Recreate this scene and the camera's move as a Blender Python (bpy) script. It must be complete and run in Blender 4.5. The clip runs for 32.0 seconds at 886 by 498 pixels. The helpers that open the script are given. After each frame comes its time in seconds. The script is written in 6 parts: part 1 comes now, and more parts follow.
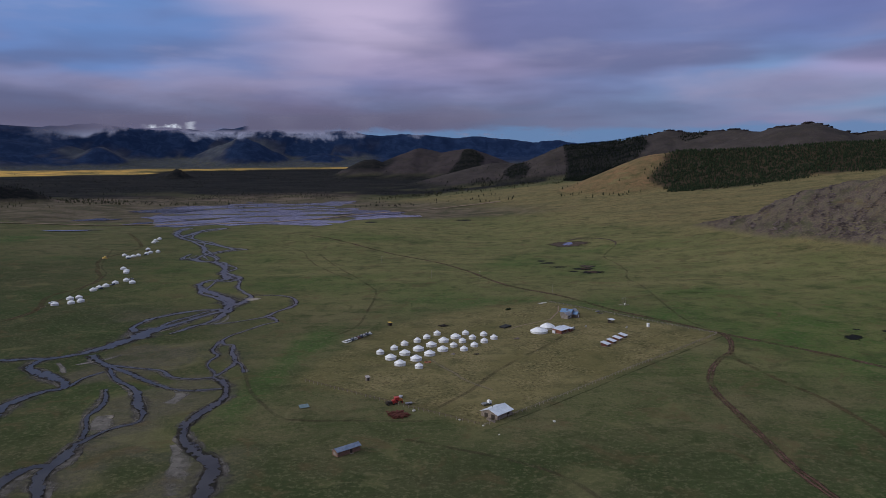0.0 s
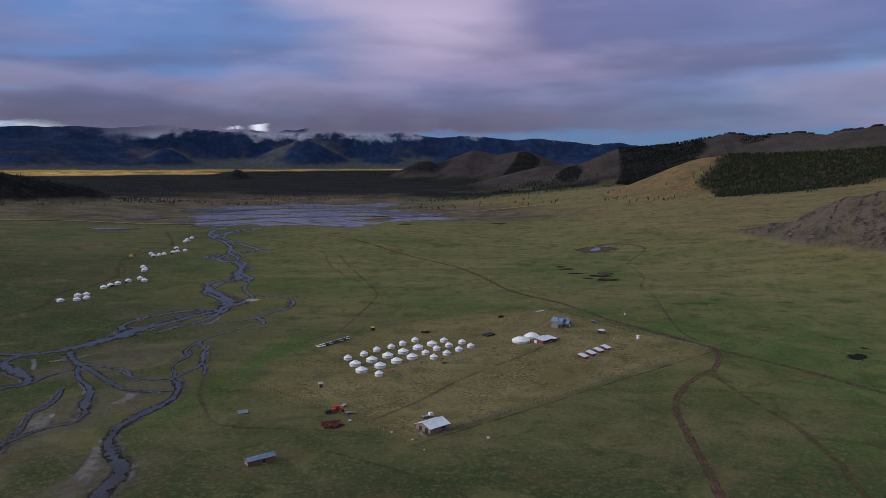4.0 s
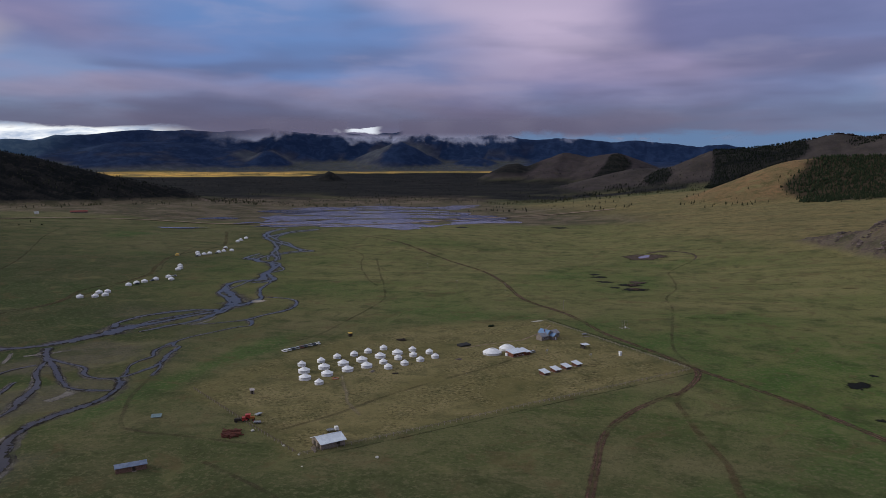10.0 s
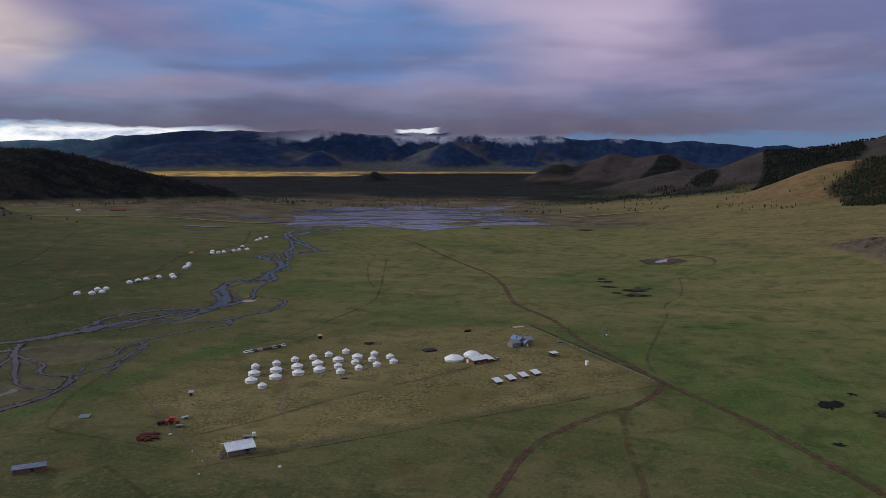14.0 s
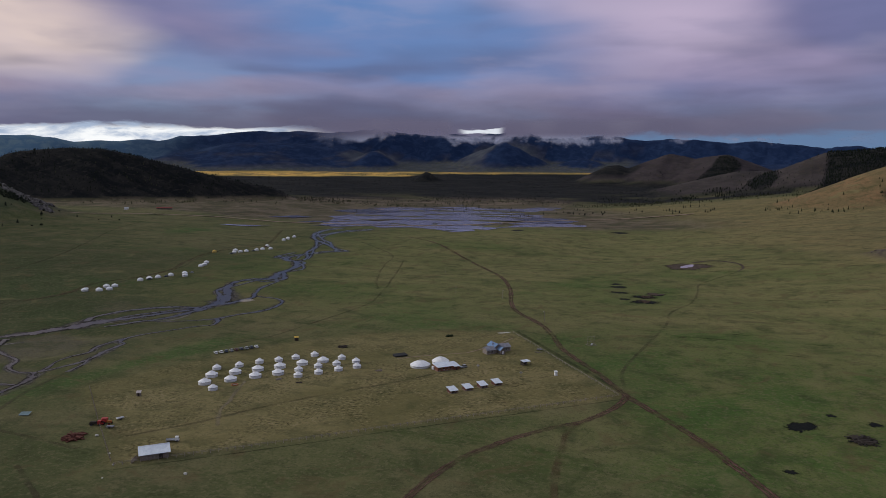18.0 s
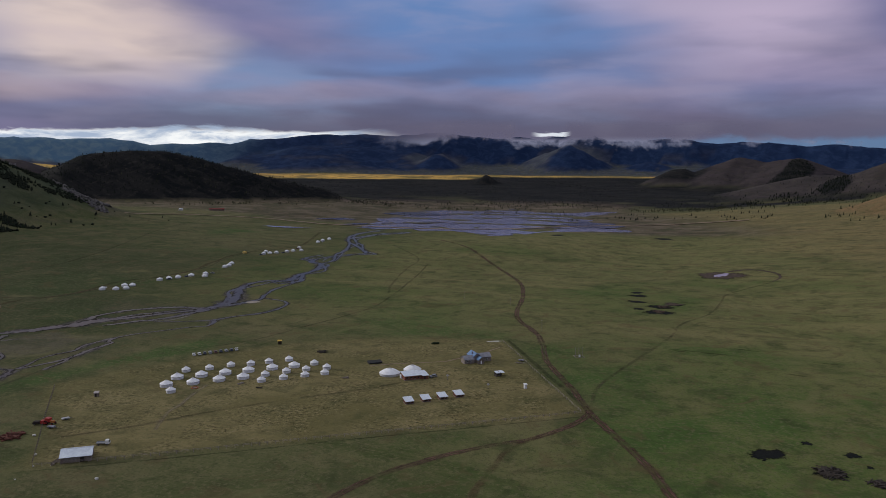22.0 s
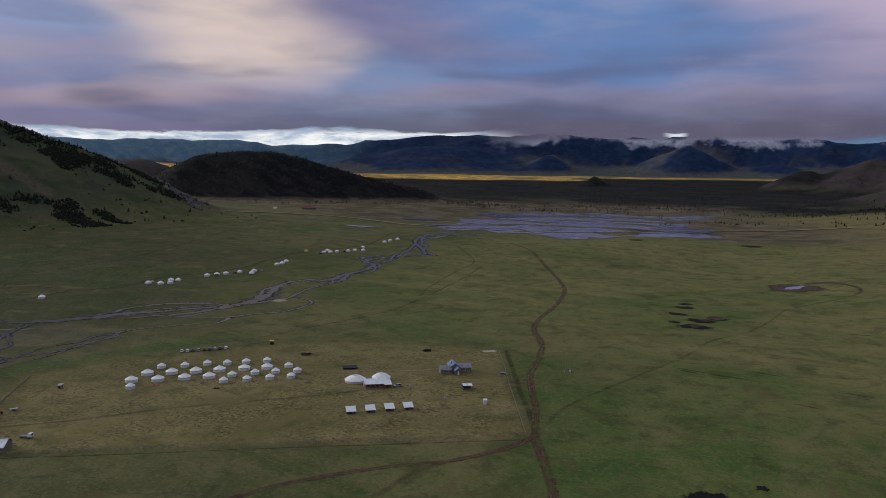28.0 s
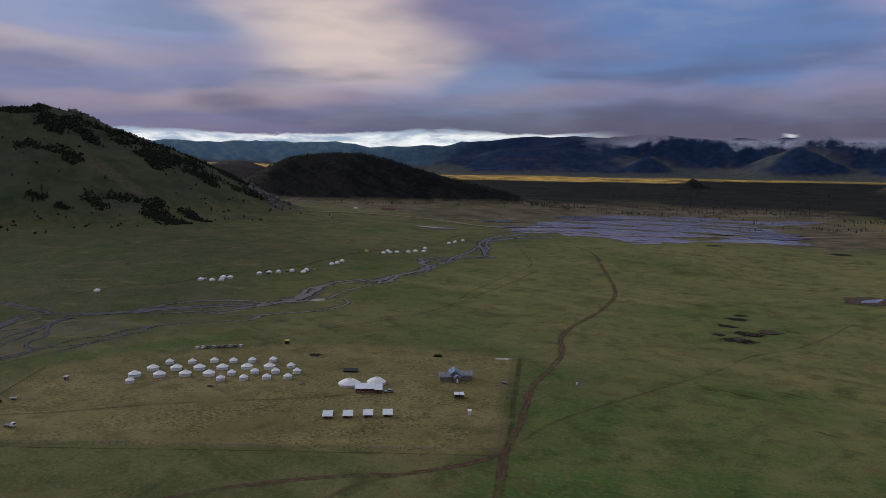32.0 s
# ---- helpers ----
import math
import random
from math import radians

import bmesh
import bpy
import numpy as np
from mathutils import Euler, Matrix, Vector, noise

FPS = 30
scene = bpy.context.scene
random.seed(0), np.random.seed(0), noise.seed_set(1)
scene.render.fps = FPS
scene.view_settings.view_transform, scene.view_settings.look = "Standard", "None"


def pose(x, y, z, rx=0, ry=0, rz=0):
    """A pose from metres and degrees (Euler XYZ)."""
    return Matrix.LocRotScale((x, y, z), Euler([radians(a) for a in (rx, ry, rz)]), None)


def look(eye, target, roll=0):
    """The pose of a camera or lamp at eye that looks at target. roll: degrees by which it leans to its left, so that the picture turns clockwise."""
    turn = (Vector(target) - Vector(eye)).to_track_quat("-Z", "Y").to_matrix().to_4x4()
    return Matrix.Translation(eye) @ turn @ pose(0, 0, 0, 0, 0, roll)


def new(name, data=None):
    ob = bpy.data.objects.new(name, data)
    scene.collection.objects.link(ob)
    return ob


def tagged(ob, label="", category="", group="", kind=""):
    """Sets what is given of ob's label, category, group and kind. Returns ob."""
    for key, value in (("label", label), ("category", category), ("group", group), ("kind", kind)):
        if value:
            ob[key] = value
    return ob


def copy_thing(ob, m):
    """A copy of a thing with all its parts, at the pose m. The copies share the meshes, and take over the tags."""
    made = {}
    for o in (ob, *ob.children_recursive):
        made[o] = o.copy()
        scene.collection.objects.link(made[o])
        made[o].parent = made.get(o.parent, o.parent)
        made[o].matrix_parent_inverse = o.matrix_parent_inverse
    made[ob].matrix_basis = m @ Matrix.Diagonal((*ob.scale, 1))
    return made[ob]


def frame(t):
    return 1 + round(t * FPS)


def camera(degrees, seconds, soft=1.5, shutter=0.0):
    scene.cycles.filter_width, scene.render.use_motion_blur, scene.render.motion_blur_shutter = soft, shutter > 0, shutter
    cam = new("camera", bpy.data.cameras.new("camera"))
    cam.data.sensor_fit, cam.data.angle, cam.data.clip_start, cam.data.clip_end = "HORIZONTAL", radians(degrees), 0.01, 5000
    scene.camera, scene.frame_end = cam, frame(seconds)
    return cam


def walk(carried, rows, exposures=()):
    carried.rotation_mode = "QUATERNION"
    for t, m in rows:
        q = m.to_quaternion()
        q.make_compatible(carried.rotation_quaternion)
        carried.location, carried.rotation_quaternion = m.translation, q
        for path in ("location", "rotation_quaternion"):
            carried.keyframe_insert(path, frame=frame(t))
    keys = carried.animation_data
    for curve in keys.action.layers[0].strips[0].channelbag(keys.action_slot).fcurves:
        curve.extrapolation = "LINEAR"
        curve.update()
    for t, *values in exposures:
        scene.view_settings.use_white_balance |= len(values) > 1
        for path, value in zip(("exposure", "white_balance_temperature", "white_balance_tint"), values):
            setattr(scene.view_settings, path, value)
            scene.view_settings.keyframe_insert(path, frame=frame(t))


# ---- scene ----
cam = camera(61.7, 32.0, 0.7)
PATH = [
    (0, (-0.614, 1.252, 114.328), (-0.581, 3.239, 114.101), -0.6),
    (0.5, (6.781, 2.656, 114.282), (6.794, 4.643, 114.057), -0.6),
    (1, (14.168, 4.144, 114.272), (14.163, 6.132, 114.048), -0.6),
    (1.5, (21.321, 5.8, 114.304), (21.295, 7.788, 114.08), -0.5),
    (2, (28.52, 7.626, 114.356), (28.472, 9.613, 114.132), -0.5),
    (2.5, (35.643, 9.347, 114.381), (35.57, 11.333, 114.158), -0.4),
    (3, (42.663, 11.184, 114.402), (42.566, 13.169, 114.18), -0.4),
    (3.5, (49.539, 13.112, 114.421), (49.418, 15.096, 114.2), -0.3),
    (5.5, (77.966, 22.178, 114.398), (77.745, 24.153, 114.18), -0.2),
    (6, (85.046, 24.505, 114.407), (84.801, 26.478, 114.19), -0.2),
    (6.5, (91.891, 26.734, 114.385), (91.622, 28.703, 114.169), -0.2),
    (7, (99.123, 29.224, 114.348), (98.83, 31.191, 114.133), -0.2),
    (7.5, (106.27, 31.974, 114.325), (105.952, 33.937, 114.11), -0.2),
    (8, (113.423, 34.647, 114.267), (113.081, 36.606, 114.052), -0.2),
    (8.5, (120.287, 37.735, 114.227), (119.923, 39.69, 114.012), -0.1),
    (9, (126.773, 40.515, 114.156), (126.386, 42.465, 113.941), -0.1),
    (9.5, (133.455, 43.419, 114.147), (133.046, 45.365, 113.933), -0.1),
    (10, (140.302, 46.733, 114.18), (139.871, 48.674, 113.967), -0.1),
    (10.5, (146.996, 49.87, 114.179), (146.544, 51.806, 113.965), -0.1),
    (11, (153.655, 53.042, 114.112), (153.185, 54.974, 113.899), -0.0),
    (11.5, (160.309, 56.376, 114.107), (159.82, 58.303, 113.894), -0.0),
    (12, (167.031, 59.622, 114.082), (166.524, 61.545, 113.869), 0.0),
    (12.5, (173.56, 63.033, 114.105), (173.036, 64.951, 113.894), 0.0),
    (13, (180.056, 66.707, 114.207), (179.513, 68.62, 113.994), 0.1),
    (13.5, (186.558, 70.376, 114.124), (185.997, 72.284, 113.912), 0.1),
    (14, (192.905, 74.072, 114.095), (192.325, 75.975, 113.883), 0.1),
    (14.5, (199.183, 77.756, 114.09), (198.585, 79.653, 113.878), 0.2),
    (16.5, (223.946, 93.317, 114.056), (223.267, 95.186, 113.846), 0.2),
    (17, (230.041, 97.46, 114.093), (229.34, 99.322, 113.882), 0.3),
    (17.5, (236.188, 101.783, 114.125), (235.466, 103.636, 113.915), 0.3),
    (18, (242.156, 106.08, 114.132), (241.413, 107.925, 113.921), 0.3),
    (18.5, (248.082, 110.292, 114.151), (247.319, 112.129, 113.941), 0.4),
    (19, (254.101, 114.528, 114.152), (253.316, 116.355, 113.944), 0.4),
    (19.5, (259.902, 119.025, 114.107), (259.094, 120.843, 113.9), 0.4),
    (20, (265.629, 123.634, 114.105), (264.8, 125.442, 113.898), 0.4),
    (20.5, (271.393, 128.394, 114.114), (270.542, 130.192, 113.908), 0.5),
    (21, (277.059, 133.129, 114.129), (276.185, 134.916, 113.924), 0.5),
    (21.5, (282.763, 137.773, 114.205), (281.866, 139.549, 114.0), 0.5),
    (22, (288.337, 142.594, 114.307), (287.418, 144.359, 114.103), 0.5),
    (22.5, (293.818, 147.552, 114.419), (292.877, 149.305, 114.215), 0.5),
    (23, (299.184, 152.439, 114.572), (298.221, 154.18, 114.368), 0.6),
    (23.5, (304.467, 157.387, 114.655), (303.482, 159.116, 114.452), 0.6),
    (24, (309.847, 162.603, 114.678), (308.84, 164.319, 114.475), 0.6),
    (24.5, (315.007, 167.701, 114.648), (313.977, 169.404, 114.445), 0.7),
    (25, (319.866, 172.765, 114.59), (318.812, 174.453, 114.387), 0.7),
    (25.5, (324.746, 177.966, 114.573), (323.667, 179.638, 114.37), 0.8),
    (27.5, (343.589, 200.155, 114.638), (342.414, 201.76, 114.433), 0.8),
    (28, (348.216, 205.949, 114.576), (347.017, 207.536, 114.371), 0.8),
    (28.5, (352.782, 211.625, 114.66), (351.56, 213.195, 114.455), 0.8),
    (29, (357.409, 217.308, 114.702), (356.164, 218.86, 114.497), 0.9),
    (29.5, (361.891, 223.077, 114.753), (360.619, 224.607, 114.549), 0.8),
    (30, (366.177, 229.01, 114.841), (364.876, 230.515, 114.638), 0.9),
    (30.5, (370.333, 234.952, 114.904), (369.005, 236.434, 114.701), 0.9),
    (31, (374.353, 241.049, 114.927), (372.998, 242.507, 114.724), 0.9),
    (31.5, (378.114, 247.263, 114.841), (376.733, 248.696, 114.638), 1.0),
    (32, (381.667, 253.566, 114.671), (380.26, 254.972, 114.466), 1.0),
]
walk(cam, [(t, look(eye, target, roll)) for t, eye, target, roll in PATH], ((0, 0.08, 5850, 9), (8, 0.07, 6050, 9), (16, 0.0, 6200, 9), (32, -0.09, 6200, 7)))

# ---- light ----
SUN_AZ, SUN_EL = 100.0, 13.0          # degrees to the left of +y, and up


def sock(nt, node, socket, value):
    if isinstance(value, bpy.types.NodeSocket):
        nt.links.new(value, node.inputs[socket])
    else:
        node.inputs[socket].default_value = value


def node(nt, kind, ins=None, **props):
    n = nt.nodes.new(kind)
    for k, v in props.items():
        if k == "operation":
            n.operation = v
        elif k == "data_type":
            n.data_type = v
        elif k == "blend_type":
            n.blend_type = v
        elif k == "attribute_name":
            n.attribute_name = v
        elif k == "clamp":
            n.clamp = v
    for k, v in (ins or {}).items():
        sock(nt, n, k, v)
    return n


def math_(nt, op, a, b=0.0, c=0.0, clamp=False):
    n = nt.nodes.new("ShaderNodeMath")
    n.operation, n.use_clamp = op, clamp
    for i, v in enumerate((a, b, c)):
        sock(nt, n, i, v)
    return n.outputs[0]


def mix(nt, fac, a, b, how="MIX"):
    n = nt.nodes.new("ShaderNodeMix")
    n.data_type, n.blend_type = "RGBA", how
    sock(nt, n, 0, fac)
    sock(nt, n, 6, a if isinstance(a, bpy.types.NodeSocket) else (*a, 1))
    sock(nt, n, 7, b if isinstance(b, bpy.types.NodeSocket) else (*b, 1))
    return n.outputs[2]


def ramp(nt, fac, lo, hi, smooth=True):
    n = nt.nodes.new("ShaderNodeMapRange")
    n.interpolation_type = "SMOOTHSTEP" if smooth else "LINEAR"
    sock(nt, n, 0, fac)
    n.inputs[1].default_value, n.inputs[2].default_value = lo, hi
    return n.outputs[0]


def noise_(nt, vec, scale, detail=4.0, rough=0.55, warp=0.0):
    n = nt.nodes.new("ShaderNodeTexNoise")
    if vec is not None:
        nt.links.new(vec, n.inputs["Vector"])
    n.inputs["Scale"].default_value, n.inputs["Detail"].default_value = scale, detail
    n.inputs["Roughness"].default_value, n.inputs["Distortion"].default_value = rough, warp
    return n.outputs["Fac"]


def make_world():
    world = bpy.data.worlds.new("sky")
    scene.world = world
    world.use_nodes = True
    nt = world.node_tree
    nt.nodes.clear()
    way = nt.nodes.new("ShaderNodeTexCoord").outputs["Generated"]
    sep = node(nt, "ShaderNodeSeparateXYZ", {0: way})
    x, y, z = sep.outputs
    up = math_(nt, "MAXIMUM", z, 0.0)
    elev = math_(nt, "MULTIPLY", math_(nt, "ARCSINE", z), 57.2958)
    azim = math_(nt, "MULTIPLY", math_(nt, "ARCTAN2", math_(nt, "MULTIPLY", x, -1.0), y), 57.2958)
    # the cloud deck: noise on a high sheet, stretched towards the horizon
    low = math_(nt, "ADD", up, 0.15)
    sheet = node(nt, "ShaderNodeCombineXYZ", {0: math_(nt, "DIVIDE", x, low), 1: math_(nt, "DIVIDE", y, low), 2: 0.3}).outputs[0]
    big = noise_(nt, sheet, 0.42, 2.0, 0.45, 0.3)
    flat = node(nt, "ShaderNodeMapping", {0: way, 3: (1.0, 1.0, 4.2)}).outputs[0]
    drawn = node(nt, "ShaderNodeMapping", {0: way, 3: (1.0, 1.0, 6.0)}).outputs[0]
    soft = noise_(nt, flat, 3.0, 3.5, 0.48, 0.2)
    fine = noise_(nt, flat, 11.0, 6.0, 0.6, 0.3)
    streak = noise_(nt, drawn, 3.6, 3.0, 0.42, 0.15)
    billow = noise_(nt, flat, 5.5, 4.0, 0.5, 0.2)
    sky = nt.nodes.new("ShaderNodeTexSky")
    sky.sky_type, sky.sun_disc = "NISHITA", False
    sky.sun_elevation, sky.sun_rotation = radians(SUN_EL), radians(-SUN_AZ)
    blue = mix(nt, 0.03, (0.105, 0.165, 0.36), sky.outputs[0])
    tone = mix(nt, ramp(nt, big, 0.36, 0.64), blue, (0.195, 0.175, 0.31))
    tone = mix(nt, math_(nt, "MULTIPLY", ramp(nt, soft, 0.44, 0.70), 0.55), tone, (0.29, 0.25, 0.385))

    curl = noise_(nt, flat, 1.7, 3.0, 0.5, 0.3)
    waft = noise_(nt, flat, 2.6, 3.0, 0.5, 0.2)
    azim_w = math_(nt, "ADD", azim, math_(nt, "MULTIPLY", math_(nt, "SUBTRACT", curl, 0.5), 26.0))
    elev_w = math_(nt, "ADD", elev, math_(nt, "MULTIPLY", math_(nt, "SUBTRACT", waft, 0.5), 6.0))

    def lobe(az, el, waz, wel):
        a = math_(nt, "DIVIDE", math_(nt, "SUBTRACT", azim_w, az), waz)
        e = math_(nt, "DIVIDE", math_(nt, "SUBTRACT", elev_w, el), wel)
        d = math_(nt, "ADD", math_(nt, "MULTIPLY", a, a), math_(nt, "MULTIPLY", e, e))
        d = math_(nt, "ADD", d, math_(nt, "MULTIPLY", math_(nt, "SUBTRACT", soft, 0.5), 1.6))
        d = math_(nt, "ADD", d, math_(nt, "MULTIPLY", math_(nt, "SUBTRACT", streak, 0.5), 0.9))
        return ramp(nt, d, 1.9, -0.5)

    def layer(under, az, el, waz, wel, much, colour):
        return mix(nt, math_(nt, "MULTIPLY", lobe(az, el, waz, wel), much), under, colour)
    tone = layer(tone, 29, 11.0, 11, 6.0, 0.97, (0.135, 0.24, 0.48))
    tone = layer(tone, 20, 15.5, 8, 3.4, 0.6, (0.30, 0.34, 0.56))
    tone = layer(tone, 68, 9.0, 14, 6.0, 0.8, (0.25, 0.305, 0.49))
    tone = layer(tone, 54, 10.5, 8, 4.8, 1.0, (0.80, 0.63, 0.55))
    tone = layer(tone, 72, 11.0, 9, 3.6, 0.75, (0.33, 0.37, 0.56))
    tone = layer(tone, 76, 8.3, 10, 1.0, 0.8, (0.52, 0.42, 0.44))
    tone = layer(tone, 66, 6.3, 11, 0.9, 0.6, (0.22, 0.225, 0.36))
    tone = layer(tone, 64, 4.7, 13, 1.0, 0.9, (0.46, 0.35, 0.38))
    tone = layer(tone, 8.5, 11.5, 9, 4.6, 1.0, (0.54, 0.435, 0.565))
    tone = layer(tone, 15, 13.5, 5, 2.6, 0.55, (0.50, 0.42, 0.55))
    tone = layer(tone, 0, 7.6, 14, 1.5, 0.7, (0.37, 0.295, 0.425))
    tone = layer(tone, 34, 5.4, 18, 0.8, 0.65, (0.30, 0.235, 0.32))
    tone = layer(tone, -11, 12.0, 9, 5.5, 0.75, (0.165, 0.18, 0.335))
    tone = layer(tone, -27, 9.5, 9, 3.0, 0.75, (0.135, 0.17, 0.36))
    tone = layer(tone, -30, 5.4, 8, 1.2, 0.75, (0.42, 0.31, 0.46))
    # long drawn-out rolls of cloud, plainer towards the horizon
    belt = math_(nt, "MULTIPLY", ramp(nt, elev, 11.5, 6.0), ramp(nt, elev, 1.5, 3.5))
    tone = mix(nt, math_(nt, "MULTIPLY", math_(nt, "MULTIPLY", ramp(nt, streak, 0.50, 0.70), belt), 0.50), tone, (0.335, 0.265, 0.35))
    tone = mix(nt, math_(nt, "MULTIPLY", math_(nt, "MULTIPLY", ramp(nt, streak, 0.52, 0.34), belt), 0.62), tone, (0.105, 0.108, 0.19))
    tone = mix(nt, math_(nt, "MULTIPLY", ramp(nt, billow, 0.50, 0.70), 0.20), tone, (0.46, 0.39, 0.50))
    tone = mix(nt, math_(nt, "MULTIPLY", ramp(nt, billow, 0.50, 0.30), 0.22), tone, (0.10, 0.12, 0.23))
    # a darker base of the deck, then the clear slit over the far hills
    edge = math_(nt, "ADD", elev, math_(nt, "MULTIPLY", math_(nt, "SUBTRACT", fine, 0.5), 1.7))
    tone = mix(nt, math_(nt, "MULTIPLY", ramp(nt, edge, 6.6, 3.2), math_(nt, "ADD", math_(nt, "MULTIPLY", math_(nt, "MULTIPLY", ramp(nt, azim, -30.0, 4.0), ramp(nt, azim, 62.0, 38.0)), 0.60), 0.22)), tone, (0.112, 0.098, 0.148))
    top = math_(nt, "SUBTRACT", 3.13, math_(nt, "MULTIPLY", ramp(nt, azim, 42.0, 62.0), 0.40))
    slit = math_(nt, "MULTIPLY", ramp(nt, math_(nt, "SUBTRACT", edge, top), 0.08, -0.28), math_(nt, "MULTIPLY", ramp(nt, azim, 29.0, 37.0), ramp(nt, azim, 92.0, 70.0)))
    pale = mix(nt, ramp(nt, fine, 0.38, 0.58), (0.40, 0.47, 0.60), (1.0, 0.98, 0.95))
    tone = mix(nt, slit, tone, pale)
    gap = math_(nt, "MULTIPLY", ramp(nt, math_(nt, "ABSOLUTE", math_(nt, "SUBTRACT", azim, 19.0)), 2.0, 1.0), ramp(nt, math_(nt, "ABSOLUTE", math_(nt, "SUBTRACT", edge, 3.0)), 0.22, 0.08))
    tone = mix(nt, gap, tone, (0.75, 0.76, 0.80))
    rest = math_(nt, "MULTIPLY", ramp(nt, edge, 2.9, 2.3), ramp(nt, azim, 22.0, 8.0))
    tone = mix(nt, math_(nt, "MULTIPLY", rest, 0.8), tone, (0.13, 0.22, 0.37))
    # the overcast grows brighter towards the zenith
    tone = mix(nt, ramp(nt, z, 0.26, 0.75), tone, (ZENITH, ZENITH, ZENITH * 1.04))
    tone = mix(nt, ramp(nt, z, -0.02, -0.2), tone, (0.06, 0.06, 0.05))
    bg = node(nt, "ShaderNodeBackground", {0: tone, 1: 1.0})
    nt.links.new(bg.outputs[0], node(nt, "ShaderNodeOutputWorld").inputs[0])


ZENITH = 0.54
make_world()
sun = new("sun", bpy.data.lights.new("sun", "SUN"))
sun.data.energy, sun.data.angle, sun.data.color = 2.5, radians(26), (1.0, 0.92, 0.80)
sun.matrix_world = look((-math.sin(radians(SUN_AZ)) * math.cos(radians(SUN_EL)) * 500,
                         math.cos(radians(SUN_AZ)) * math.cos(radians(SUN_EL)) * 500,
                         math.sin(radians(SUN_EL)) * 500), (0, 0, 0))


# ---- materials ----
def surface(name, rough=0.9, metal=0.0, spec=0.2):
    m = bpy.data.materials.new(name)
    m.use_nodes = True
    b = m.node_tree.nodes["Principled BSDF"]
    b.inputs["Roughness"].default_value, b.inputs["Metallic"].default_value = rough, metal
    b.inputs["Specular IOR Level"].default_value = spec
    return m, m.node_tree, b


def place(nt):
    return nt.nodes.new("ShaderNodeTexCoord").outputs["Object"]


def plain(name, dark, light, scale=3.0, rough=0.85, metal=0.0, bump=0.15, spec=0.2, fine=6.0):
    """A weathered surface: two tones mixed at two scales, with fine relief."""
    m, nt, b = surface(name, rough, metal, spec)
    p = place(nt)
    a, c = noise_(nt, p, scale, 5.0, 0.6, 0.5), noise_(nt, p, scale * fine, 3.0, 0.6)
    col = mix(nt, ramp(nt, a, 0.3, 0.7), dark, light)
    col = mix(nt, math_(nt, "MULTIPLY", ramp(nt, c, 0.45, 0.75), 0.35), col, tuple(v * 0.72 for v in dark))
    nt.links.new(col, b.inputs["Base Color"])
    nt.links.new(math_(nt, "ADD", math_(nt, "MULTIPLY", c, 0.15), rough - 0.07), b.inputs["Roughness"])
    bp = node(nt, "ShaderNodeBump", {"Height": c, "Strength": bump, "Distance": 0.02})
    nt.links.new(bp.outputs[0], b.inputs["Normal"])
    return m


def attr(nt, name):
    n = nt.nodes.new("ShaderNodeAttribute")
    n.attribute_name = name
    return n.outputs["Fac"]


